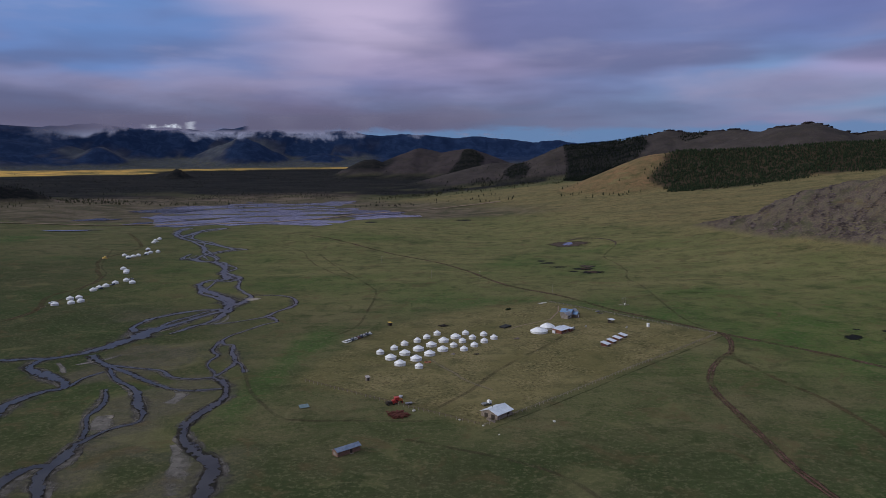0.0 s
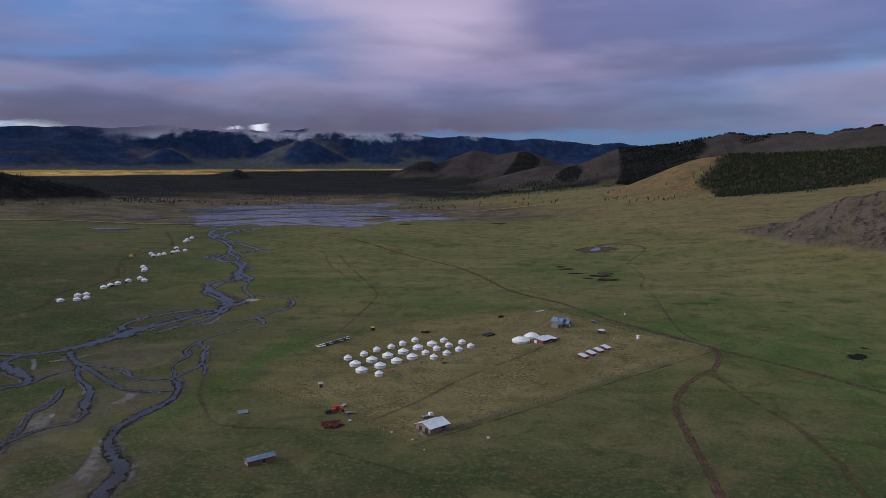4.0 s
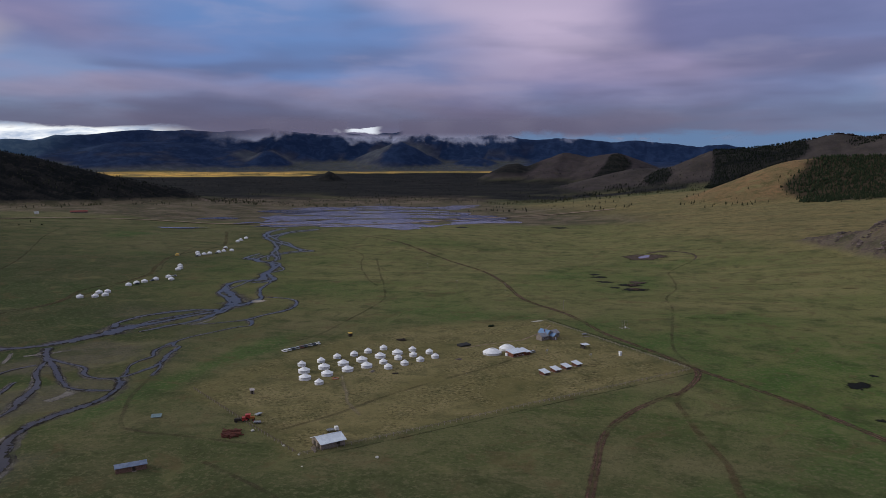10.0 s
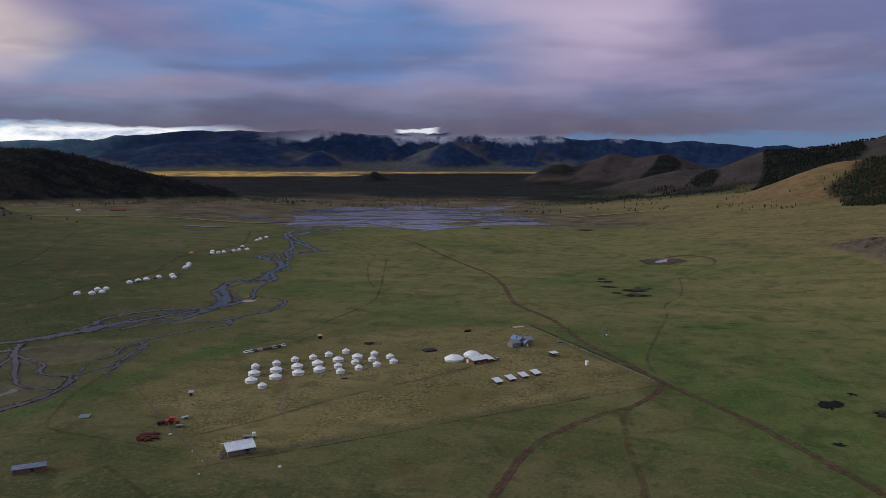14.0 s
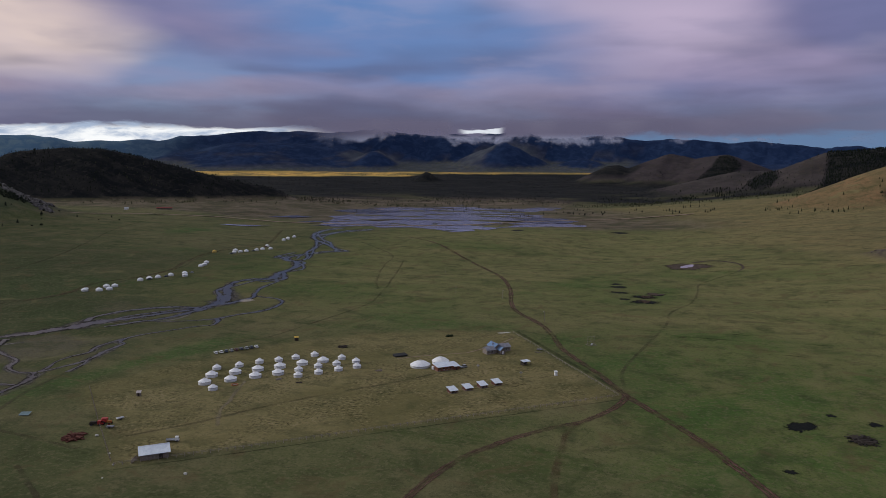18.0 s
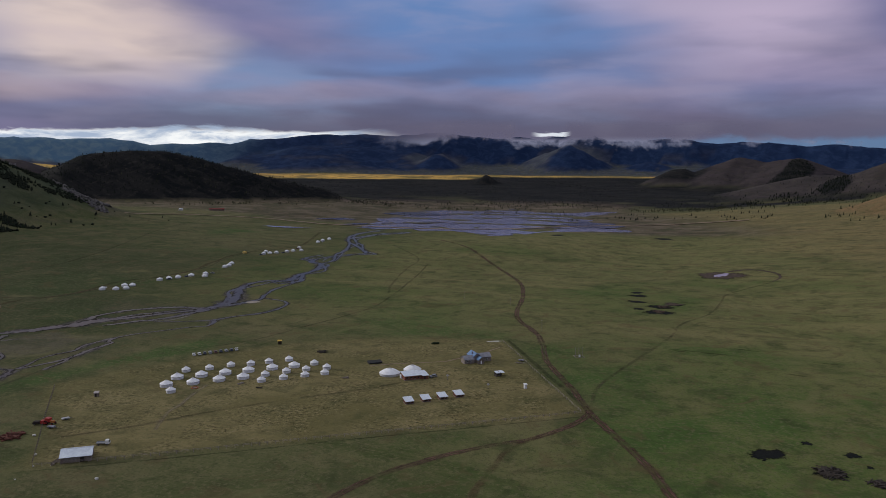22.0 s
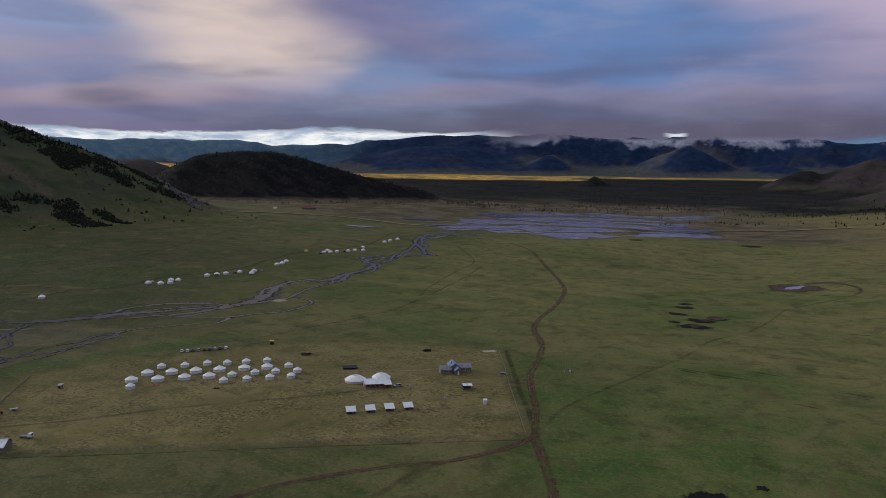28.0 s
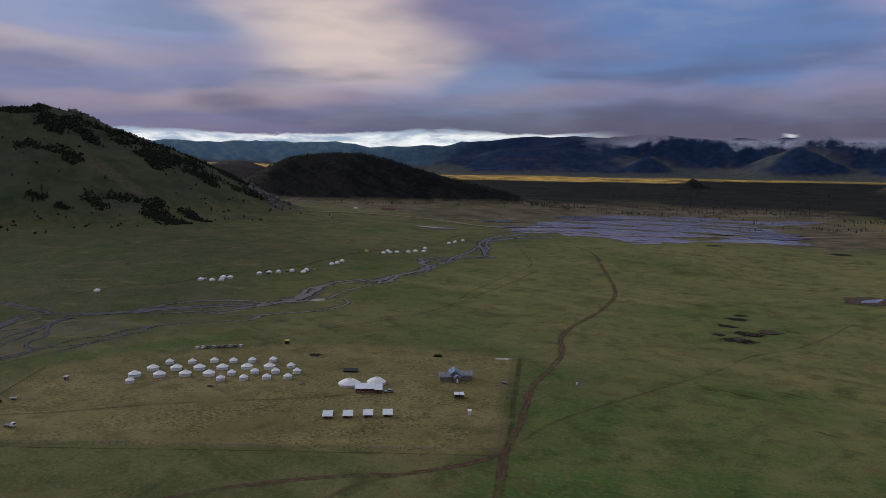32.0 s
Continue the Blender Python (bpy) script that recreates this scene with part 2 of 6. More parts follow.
def ground_material():
    m, nt, b = surface("steppe", 1.0, 0.0, 0.04)
    p = place(nt)
    huge, large = noise_(nt, p, 0.0035, 5.0, 0.6, 0.6), noise_(nt, p, 0.018, 9.0, 0.66, 0.5)
    mid, small = noise_(nt, p, 0.060, 9.0, 0.72, 0.25), noise_(nt, p, 0.42, 6.0, 0.75)
    blot = noise_(nt, p, 0.030, 5.0, 0.6, 0.8)
    streak = node(nt, "ShaderNodeMapping", {0: p, 3: (0.006, 0.03, 0.02)})
    streaks = noise_(nt, streak.outputs[0], 1.0, 6.0, 0.6, 0.7)
    col = mix(nt, ramp(nt, huge, 0.36, 0.66), (0.062, 0.074, 0.028), (0.118, 0.114, 0.052))
    col = mix(nt, math_(nt, "MULTIPLY", ramp(nt, large, 0.42, 0.66), 0.85), col, (0.142, 0.122, 0.064))
    col = mix(nt, math_(nt, "MULTIPLY", ramp(nt, streaks, 0.50, 0.70), 0.75), col, (0.040, 0.058, 0.018))
    col = mix(nt, math_(nt, "MULTIPLY", attr(nt, "lush"), 0.75), col, (0.052, 0.100, 0.025))
    patchy = ramp(nt, large, 0.36, 0.60)
    col = mix(nt, math_(nt, "MULTIPLY", attr(nt, "meadow"), 0.75), col, mix(nt, patchy, (0.028, 0.044, 0.016), (0.050, 0.055, 0.026)))
    col = mix(nt, math_(nt, "MULTIPLY", attr(nt, "pasture"), 0.75), col, mix(nt, patchy, (0.064, 0.108, 0.026), (0.134, 0.140, 0.049)))
    yellow = mix(nt, ramp(nt, large, 0.35, 0.65), (0.138, 0.118, 0.050), (0.205, 0.168, 0.080))
    yellow = mix(nt, math_(nt, "MULTIPLY", ramp(nt, mid, 0.46, 0.66), 0.55), yellow, (0.085, 0.086, 0.036))
    col = mix(nt, attr(nt, "dry"), col, yellow)
    slope = mix(nt, ramp(nt, streaks, 0.35, 0.65), (0.195, 0.150, 0.070), (0.140, 0.120, 0.056))
    tawny = mix(nt, ramp(nt, streaks, 0.38, 0.62), (0.215, 0.178, 0.082), (0.142, 0.138, 0.056))
    col = mix(nt, math_(nt, "MULTIPLY", attr(nt, "tawny"), 0.6), col, tawny)
    col = mix(nt, attr(nt, "warm"), col, slope)
    ochre = mix(nt, ramp(nt, large, 0.36, 0.62), (0.19, 0.112, 0.060), (0.140, 0.098, 0.050))
    col = mix(nt, attr(nt, "ochre"), col, ochre)
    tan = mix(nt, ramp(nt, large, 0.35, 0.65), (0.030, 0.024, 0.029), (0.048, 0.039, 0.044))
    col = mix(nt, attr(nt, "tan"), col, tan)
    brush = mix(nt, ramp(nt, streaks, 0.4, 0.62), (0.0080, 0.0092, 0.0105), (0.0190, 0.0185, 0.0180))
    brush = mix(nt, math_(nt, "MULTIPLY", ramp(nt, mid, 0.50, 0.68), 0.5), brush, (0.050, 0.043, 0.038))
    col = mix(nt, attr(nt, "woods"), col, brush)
    bare = mix(nt, ramp(nt, mid, 0.38, 0.62), (0.050, 0.038, 0.038), (0.125, 0.095, 0.088))
    bare = mix(nt, math_(nt, "MULTIPLY", ramp(nt, large, 0.5, 0.7), 0.6), bare, (0.085, 0.072, 0.045))
    col = mix(nt, attr(nt, "rock"), col, bare)
    marsh = mix(nt, ramp(nt, large, 0.4, 0.6), (0.062, 0.052, 0.036), (0.145, 0.112, 0.086))
    col = mix(nt, attr(nt, "marsh"), col, marsh)
    col = mix(nt, attr(nt, "bars"), col, mix(nt, ramp(nt, mid, 0.4, 0.6), (0.085, 0.074, 0.052), (0.13, 0.112, 0.085)))
    # far plain: the sunshine lying on it is put into this bright yellow
    sunlit_gold = mix(nt, ramp(nt, streaks, 0.42, 0.58), (0.66, 0.40, 0.10), (0.15, 0.125, 0.06))
    col = mix(nt, attr(nt, "sunlit_gold"), col, sunlit_gold)
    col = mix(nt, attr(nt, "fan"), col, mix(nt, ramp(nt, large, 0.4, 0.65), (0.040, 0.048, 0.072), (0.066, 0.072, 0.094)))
    # far range and west hills: blue distance haze is put into these tones
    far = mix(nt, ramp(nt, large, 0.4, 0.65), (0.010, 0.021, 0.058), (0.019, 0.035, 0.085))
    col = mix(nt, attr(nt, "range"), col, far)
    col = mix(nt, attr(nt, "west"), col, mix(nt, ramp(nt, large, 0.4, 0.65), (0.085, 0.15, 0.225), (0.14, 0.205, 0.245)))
    # steep hill: its shade is put into the slope's dark green
    col = mix(nt, math_(nt, "MULTIPLY", attr(nt, "slope_shade"), 0.92), col, mix(nt, ramp(nt, large, 0.35, 0.65), (0.024, 0.034, 0.023), (0.047, 0.060, 0.037)))
    bulk = math_(nt, "ADD", math_(nt, "ADD", attr(nt, "range"), attr(nt, "sunlit_gold")), math_(nt, "ADD", math_(nt, "ADD", attr(nt, "woods"), attr(nt, "west")), math_(nt, "ADD", math_(nt, "MULTIPLY", attr(nt, "slope_shade"), 0.9), math_(nt, "ADD", math_(nt, "MULTIPLY", attr(nt, "tan"), 0.8), math_(nt, "MULTIPLY", attr(nt, "dry"), 0.6)))))
    fine = math_(nt, "SUBTRACT", 1.0, math_(nt, "MINIMUM", bulk, 1.0))
    col = mix(nt, math_(nt, "MULTIPLY", math_(nt, "MULTIPLY", ramp(nt, mid, 0.49, 0.64), 0.5), fine), col, (0.036, 0.042, 0.018))
    col = mix(nt, math_(nt, "MULTIPLY", math_(nt, "MULTIPLY", ramp(nt, small, 0.50, 0.60), 0.50), fine), col, (0.150, 0.134, 0.072))
    speck = noise_(nt, p, 0.9, 5.0, 0.75)
    col = mix(nt, math_(nt, "MULTIPLY", math_(nt, "MULTIPLY", ramp(nt, speck, 0.51, 0.62), 0.46), fine), col, (0.034, 0.040, 0.018))
    col = mix(nt, math_(nt, "MULTIPLY", math_(nt, "MULTIPLY", ramp(nt, blot, 0.52, 0.68), 0.45), fine), col, (0.040, 0.052, 0.020))
    col = mix(nt, math_(nt, "MULTIPLY", math_(nt, "MULTIPLY", ramp(nt, blot, 0.44, 0.30), 0.45), fine), col, (0.155, 0.142, 0.066))
    pale = math_(nt, "MULTIPLY", attr(nt, "dry"), ramp(nt, noise_(nt, p, 0.16, 9.0, 0.8, 0.3), 0.56, 0.68))
    col = mix(nt, math_(nt, "MULTIPLY", pale, 0.6), col, (0.23, 0.195, 0.115))
    clump = noise_(nt, p, 0.55, 7.0, 0.70, 0.2)
    sward = math_(nt, "MULTIPLY", attr(nt, "dry"), ramp(nt, noise_(nt, p, 0.035, 4.0, 0.6, 0.6), 0.34, 0.60))
    col = mix(nt, math_(nt, "MULTIPLY", ramp(nt, clump, 0.52, 0.60), math_(nt, "MULTIPLY", sward, 0.85)), col, (0.050, 0.043, 0.020))
    col = mix(nt, math_(nt, "MULTIPLY", ramp(nt, clump, 0.46, 0.38), math_(nt, "MULTIPLY", sward, 0.55)), col, (0.28, 0.22, 0.13))
    worn = noise_(nt, p, 0.045, 6.0, 0.68, 0.9)
    col = mix(nt, math_(nt, "MULTIPLY", ramp(nt, worn, 0.54, 0.66), math_(nt, "MULTIPLY", fine, 0.5)), col, (0.098, 0.070, 0.036))
    col = mix(nt, math_(nt, "MULTIPLY", ramp(nt, worn, 0.44, 0.34), math_(nt, "MULTIPLY", fine, 0.4)), col, (0.030, 0.042, 0.014))
    nt.links.new(col, b.inputs["Base Color"])
    tuft = math_(nt, "ADD", math_(nt, "MULTIPLY", mid, 1.2), math_(nt, "MULTIPLY", small, 0.35))
    bp = node(nt, "ShaderNodeBump", {"Height": tuft, "Strength": 0.5, "Distance": 1.2})
    nt.links.new(bp.outputs[0], b.inputs["Normal"])
    return m


def strip_material(name, dark, light, cover=1.0, ruts=False, outer=0.46, inner=0.20, solid=False, grain=0.25):
    """Earth laid on the grass; its edges fray into it."""
    m, nt, b = surface(name, 0.95, 0.0, 0.1)
    p = place(nt)
    uv = node(nt, "ShaderNodeSeparateXYZ", {0: nt.nodes.new("ShaderNodeTexCoord").outputs["UV"]})
    across = math_(nt, "ABSOLUTE", math_(nt, "SUBTRACT", uv.outputs[0], 0.5))
    n1, n2 = noise_(nt, p, grain, 5.0, 0.65, 0.5), noise_(nt, p, 0.05, 4.0, 0.6)
    col = mix(nt, ramp(nt, n1, 0.35, 0.65), dark, light)
    nt.links.new(col, b.inputs["Base Color"])
    reach = math_(nt, "ADD", across, math_(nt, "MULTIPLY", math_(nt, "SUBTRACT", n1, 0.5), 0.75 if grain > 0.5 else 0.45))
    a = ramp(nt, reach, outer, inner)
    if ruts:
        mid = ramp(nt, math_(nt, "ABSOLUTE", math_(nt, "SUBTRACT", across, 0.02)), 0.0, 0.13)
        a = math_(nt, "MULTIPLY", a, math_(nt, "ADD", math_(nt, "MULTIPLY", mid, 0.6), 0.4))
    a = math_(nt, "MULTIPLY", a, cover if solid else math_(nt, "MULTIPLY", ramp(nt, n2, 0.25, 0.6), cover))
    nt.links.new(a, b.inputs["Alpha"])
    return m


def water_material(name, ragged, shade=1.0):
    m, nt, b = surface(name, 0.30 if ragged else 0.12, 0.0, 0.26 if ragged else 0.5)
    p = place(nt)
    deep = mix(nt, ramp(nt, noise_(nt, p, 0.06, 4.0), 0.35, 0.65), tuple(v * shade for v in ((0.15, 0.13, 0.13) if ragged else (0.085, 0.082, 0.130))), tuple(v * shade for v in ((0.27, 0.245, 0.24) if ragged else (0.14, 0.132, 0.19))))
    nt.links.new(deep, b.inputs["Base Color"])
    bp = node(nt, "ShaderNodeBump", {"Height": noise_(nt, p, 0.9, 4.0, 0.6), "Strength": 0.05, "Distance": 0.3})
    nt.links.new(bp.outputs[0], b.inputs["Normal"])
    b.inputs["IOR"].default_value = 1.33
    if ragged:
        uv = node(nt, "ShaderNodeSeparateXYZ", {0: nt.nodes.new("ShaderNodeTexCoord").outputs["UV"]})
        across = math_(nt, "ABSOLUTE", math_(nt, "SUBTRACT", uv.outputs[0], 0.5))
        n1, n2 = noise_(nt, p, 0.075, 7.0, 0.62, 1.2), noise_(nt, p, 0.35, 4.0, 0.6, 0.5)
        lay = math_(nt, "ADD", math_(nt, "ADD", math_(nt, "MULTIPLY", math_(nt, "SUBTRACT", n1, 0.5), 1.5), math_(nt, "MULTIPLY", math_(nt, "SUBTRACT", n2, 0.5), 0.9)), across)
        nt.links.new(ramp(nt, lay, 0.42, 0.34), b.inputs["Alpha"])
    return m


def tree_material(name, dark, light):
    m, nt, b = surface(name, 1.0, 0.0, 0.0)
    geo = nt.nodes.new("ShaderNodeNewGeometry")
    n = noise_(nt, place(nt), 0.5, 3.0, 0.7)
    col = mix(nt, geo.outputs["Random Per Island"], dark, light)
    col = mix(nt, math_(nt, "MULTIPLY", n, 0.5), col, tuple(v * 0.5 for v in dark))
    nt.links.new(col, b.inputs["Base Color"])
    return m


GROUND = ground_material()
WATER = water_material("lake_water", False)
STREAM = water_material("stream_water", True, 0.16)


def lake_edge(m):
    """Marsh grass stands through the shallow margin."""
    nt = m.node_tree
    uv = node(nt, "ShaderNodeSeparateXYZ", {0: nt.nodes.new("ShaderNodeTexCoord").outputs["UV"]})
    n = noise_(nt, place(nt), 0.011, 6.0, 0.58, 0.8)
    lay = math_(nt, "ADD", math_(nt, "MULTIPLY", n, 1.6), math_(nt, "MULTIPLY", math_(nt, "SUBTRACT", uv.outputs[0], 0.5), 0.85))
    nt.links.new(ramp(nt, lay, 1.24, 1.18), nt.nodes["Principled BSDF"].inputs["Alpha"])
    return m


LAKE_WATER = lake_edge(water_material("shallow_lake_water", False, 2.3))
TRACK = strip_material("track_earth", (0.070, 0.040, 0.029), (0.122, 0.073, 0.053), 0.95, True, 0.5, 0.25)
FAINT = strip_material("faint_track", (0.07, 0.052, 0.034), (0.11, 0.082, 0.054), 0.34)
RANK = strip_material("rank_grass", (0.034, 0.048, 0.017), (0.052, 0.066, 0.025), 0.5)
SANDY = strip_material("sandy_track", (0.17, 0.12, 0.085), (0.25, 0.19, 0.14), 1.0, False, 0.5, 0.3, True)
GRAVEL = strip_material("river_gravel", (0.064, 0.057, 0.052), (0.150, 0.136, 0.124), 0.9)
OCHRE_TRACK = strip_material("ochre_track", (0.085, 0.052, 0.030), (0.13, 0.082, 0.048), 0.40, False, 0.5, 0.22)
PALE_TRAIL = strip_material("pale_trail", (0.19, 0.155, 0.10), (0.27, 0.225, 0.15), 0.55)
PALE_GRAVEL = strip_material("pale_gravel", (0.11, 0.10, 0.09), (0.21, 0.19, 0.17), 0.9)
WET_SHADED_EARTH = strip_material("wet_shaded_earth", (0.018, 0.016, 0.013), (0.038, 0.032, 0.027), 0.6, False, 0.48, 0.30, True)
SEDGE = strip_material("sedge", (0.030, 0.036, 0.013), (0.055, 0.055, 0.022), 0.42, False, 0.46, 0.25, True, 0.55)
PEAT = strip_material("peat", (0.005, 0.006, 0.006), (0.012, 0.013, 0.011), 1.0, False, 0.46, 0.32, True, 0.55)
MUD = strip_material("mud", (0.045, 0.033, 0.025), (0.085, 0.062, 0.048), 1.0, False, 0.5, 0.36, True)
MARSH = strip_material("marsh_grass", (0.06, 0.058, 0.03), (0.10, 0.09, 0.05), 1.0, False, 0.5, 0.38, True)
# lighter copy of the needles, holding the sunny hillside's light in its colour
NEEDLES = tree_material("needles", (0.018, 0.026, 0.016), (0.032, 0.043, 0.023))
DARK_NEEDLES = tree_material("dark_needles", (0.009, 0.012, 0.010), (0.020, 0.024, 0.018))
LARCH = tree_material("larch", (0.030, 0.034, 0.018), (0.055, 0.053, 0.03))
BARK = plain("bark", (0.05, 0.038, 0.028), (0.10, 0.08, 0.06), 2.0)
FELT = plain("white_canvas", (0.60, 0.60, 0.63), (0.74, 0.74, 0.76), 0.6, 0.9, 0.0, 0.2)
FELT_ROOF = plain("white_roof_canvas", (0.70, 0.70, 0.73), (0.84, 0.84, 0.86), 0.5, 0.85, 0.0, 0.2)
FELT_GREY = plain("greyed_canvas", (0.50, 0.50, 0.50), (0.66, 0.66, 0.66), 0.6, 0.9)
DARK_EAVE = plain("dark_eave_band", (0.16, 0.15, 0.15), (0.24, 0.23, 0.23), 4.0)
ROPE = plain("horsehair_band", (0.42, 0.41, 0.40), (0.52, 0.51, 0.50), 4.0)
CROWN = plain("crown_cover", (0.45, 0.44, 0.45), (0.62, 0.61, 0.62), 2.0)
PAINTED_DOOR = plain("orange_door_paint", (0.28, 0.09, 0.04), (0.36, 0.13, 0.06), 3.0, 0.6)
TIN = plain("pale_tin", (0.58, 0.62, 0.70), (0.74, 0.78, 0.84), 0.4, 0.45, 0.25, 0.1, 0.4)
TIN_BLUE = plain("blue_tin", (0.10, 0.18, 0.33), (0.18, 0.27, 0.43), 0.5, 0.5, 0.2, 0.1, 0.4)
TIN_SLATE = plain("slate_blue_tin", (0.13, 0.17, 0.26), (0.22, 0.26, 0.36), 0.5, 0.5, 0.2, 0.1, 0.4)
TIN_GREY = plain("grey_blue_tin", (0.17, 0.17, 0.20), (0.27, 0.265, 0.30), 0.5, 0.55, 0.2, 0.1, 0.4)
BRICK = plain("red_brown_plank", (0.075, 0.030, 0.023), (0.125, 0.052, 0.038), 1.2)
REDWOOD = plain("red_plank", (0.14, 0.055, 0.036), (0.21, 0.085, 0.058), 1.2)
LOG = plain("grey_log", (0.16, 0.135, 0.12), (0.27, 0.235, 0.21), 1.5)
REDPLANK = plain("reddish_plank", (0.13, 0.075, 0.055), (0.21, 0.13, 0.10), 1.5)
PLANK = plain("weathered_plank", (0.15, 0.12, 0.10), (0.27, 0.225, 0.19), 1.5)
DARK_WOOD = plain("dark_wood", (0.03, 0.024, 0.02), (0.06, 0.048, 0.04), 2.0)
DARK_PLANK = plain("dark_brown_plank", (0.05, 0.035, 0.026), (0.11, 0.078, 0.058), 1.5)
TAR = plain("tarred_board", (0.02, 0.02, 0.022), (0.04, 0.04, 0.042), 2.0)
RUST = plain("rusted_steel", (0.065, 0.022, 0.016), (0.13, 0.042, 0.030), 1.0)
RED = plain("red_paint", (0.30, 0.02, 0.02), (0.42, 0.045, 0.035), 1.0, 0.5, 0.0, 0.05, 0.4)
YELLOW = plain("yellow_paint", (0.50, 0.32, 0.05), (0.62, 0.42, 0.08), 1.0, 0.6)
WHITE = plain("white_paint", (0.66, 0.66, 0.66), (0.80, 0.80, 0.80), 1.0, 0.35, 0.0, 0.03, 0.5)
BLACK = plain("black_rubber", (0.012, 0.012, 0.012), (0.025, 0.025, 0.025), 3.0, 0.8)
STEEL = plain("grey_steel", (0.18, 0.18, 0.19), (0.28, 0.28, 0.29), 2.0, 0.5, 0.6)
TIN_PINK = plain("pinkish_tin", (0.36, 0.32, 0.31), (0.48, 0.43, 0.42), 0.6, 0.6)
TEAL = plain("teal_sheet", (0.11, 0.165, 0.18), (0.18, 0.24, 0.26), 1.0, 0.6)
GLASS = plain("dark_glass", (0.012, 0.014, 0.018), (0.02, 0.024, 0.03), 1.0, 0.12, 0.0, 0.0, 0.6)


# ---- terrain ----
def value_noise(x, y, scale, seed):
    table = np.random.RandomState(seed).rand(128, 128)
    u, v = np.asarray(x, float) / scale, np.asarray(y, float) / scale
    i, j = np.floor(u).astype(int), np.floor(v).astype(int)
    a, b = u - i, v - j
    a, b = a * a * (3 - 2 * a), b * b * (3 - 2 * b)
    i0, i1, j0, j1 = i % 128, (i + 1) % 128, j % 128, (j + 1) % 128
    return (table[i0, j0] * (1 - a) + table[i1, j0] * a) * (1 - b) + (table[i0, j1] * (1 - a) + table[i1, j1] * a) * b


def fbm(x, y, scale, octaves=4, seed=1):
    out, amp, total = 0.0, 1.0, 0.0
    for k in range(octaves):
        out = out + amp * (value_noise(x, y, scale / 2.03**k, seed + k) - 0.5)
        total, amp = total + amp, amp * 0.5
    return out / total


def step(v, lo, hi):
    s = np.clip((v - lo) / (hi - lo), 0, 1)
    return s * s * (3 - 2 * s)


def soft_max(a, b, k):
    return 0.5 * (a + b + np.sqrt((a - b) ** 2 + k * k))


def ridge(x, y, crest, slope, round_=20.0):
    """Ground that falls on both sides of a crest, with that slope."""
    best = np.full(np.shape(x), -1e4)
    for (ax, ay, az), (bx, by, bz) in zip(crest, crest[1:]):
        dx, dy = bx - ax, by - ay
        t = np.clip(((x - ax) * dx + (y - ay) * dy) / (dx * dx + dy * dy), 0, 1)
        d = np.hypot(x - ax - t * dx, y - ay - t * dy)
        best = np.maximum(best, az + t * (bz - az) - slope * (np.sqrt(d * d + round_ * round_) - round_))
    return best


ROCKY_SPUR = [(354, 1043, 21), (412, 999, 42), (437, 978, 48), (462, 960, 66), (486, 937, 80), (517, 915, 89), (546, 886, 98), (604, 798, 109), (700, 600, 120), (760, 300, 120)]
WOODED_HILL = [(262, 1731, 37), (361, 1703, 60), (451, 1723, 97), (528, 1722, 131), (576, 1727, 137), (694, 1694, 141), (840, 1649, 148), (996, 1619, 154), (1248, 1433, 163), (1700, 900, 170)]
DARK_HILLS = [(315, 2985, 51), (412, 2872, 107), (491, 2676, 170), (583, 2658, 180), (683, 2655, 188), (763, 2654, 206), (842, 2650, 222), (941, 2617, 214), (1023, 2500, 220), (1055, 2377, 204), (1064, 2263, 219), (1105, 2176, 230), (1171, 2142, 205), (1221, 2114, 196), (1277, 2080, 208), (1491, 1882, 215), (1900, 1500, 220)]
BROWN_HILLS = [(-182, 3321, 120), (-136, 3346, 144), (-97, 3359, 167), (-42, 3373, 186), (-1, 3365, 178), (55, 3348, 168), (114, 3329, 175), (172, 3310, 184), (211, 3299, 169), (263, 3278, 138), (330, 3255, 110)]
BROWN_KNOLLS = [(66, 2578, 54), (127, 2659, 75), (173, 2720, 97), (211, 2759, 111), (250, 2798, 119), (308, 2836, 117), (348, 2854, 113)]
DARK_KNOLL = [(-311, 3274, 113), (-278, 3279, 137), (-249, 3283, 139), (-210, 3288, 120)]
STEEP_HILL = [(-988, 1155, 22), (-1034, 1120, 44), (-1075, 1090, 72), (-1128, 1013, 114), (-1153, 962, 138), (-1176, 935, 168), (-1223, 872, 193), (-1286, 816, 225), (-1332, 770, 239), (-1362, 699, 233), (-1399, 516, 243), (-1418, 280, 195), (-1400, 0, 160)]
CRATER = [(-1712, 1575, 132), (-1656, 1613, 162), (-1578, 1688, 172), (-1474, 1741, 170), (-1379, 1776, 150), (-1283, 1806, 124), (-1183, 1851, 96), (-1043, 1924, 62)]
GAP_HILL = [(-2169, 1524, 107), (-2173, 1584, 124), (-2168, 1636, 140), (-2156, 1699, 152), (-2147, 1754, 134), (-2126, 1807, 115), (-2108, 1854, 103)]
FAR_RANGE = [(-4246, 706, 222), (-4052, 1656, 260), (-3878, 2119, 276), (-3666, 2542, 281), (-3493, 2825, 285), (-3376, 2992, 300), (-3207, 3211, 294), (-2975, 3472, 300), (-2723, 3716, 312), (-2483, 3916, 338), (-2207, 4116, 354), (-1926, 4291, 366), (-1502, 4505, 352), (-1228, 4610, 352), (-705, 4699, 334), (-214, 4746, 309), (322, 4740, 283), (675, 4703, 250), (1503, 4507, 240), (2560, 4002, 243), (3600, 2800, 240)]
CONE_HILL = [(-1739, 3932, 226), (-1719, 3942, 228)]
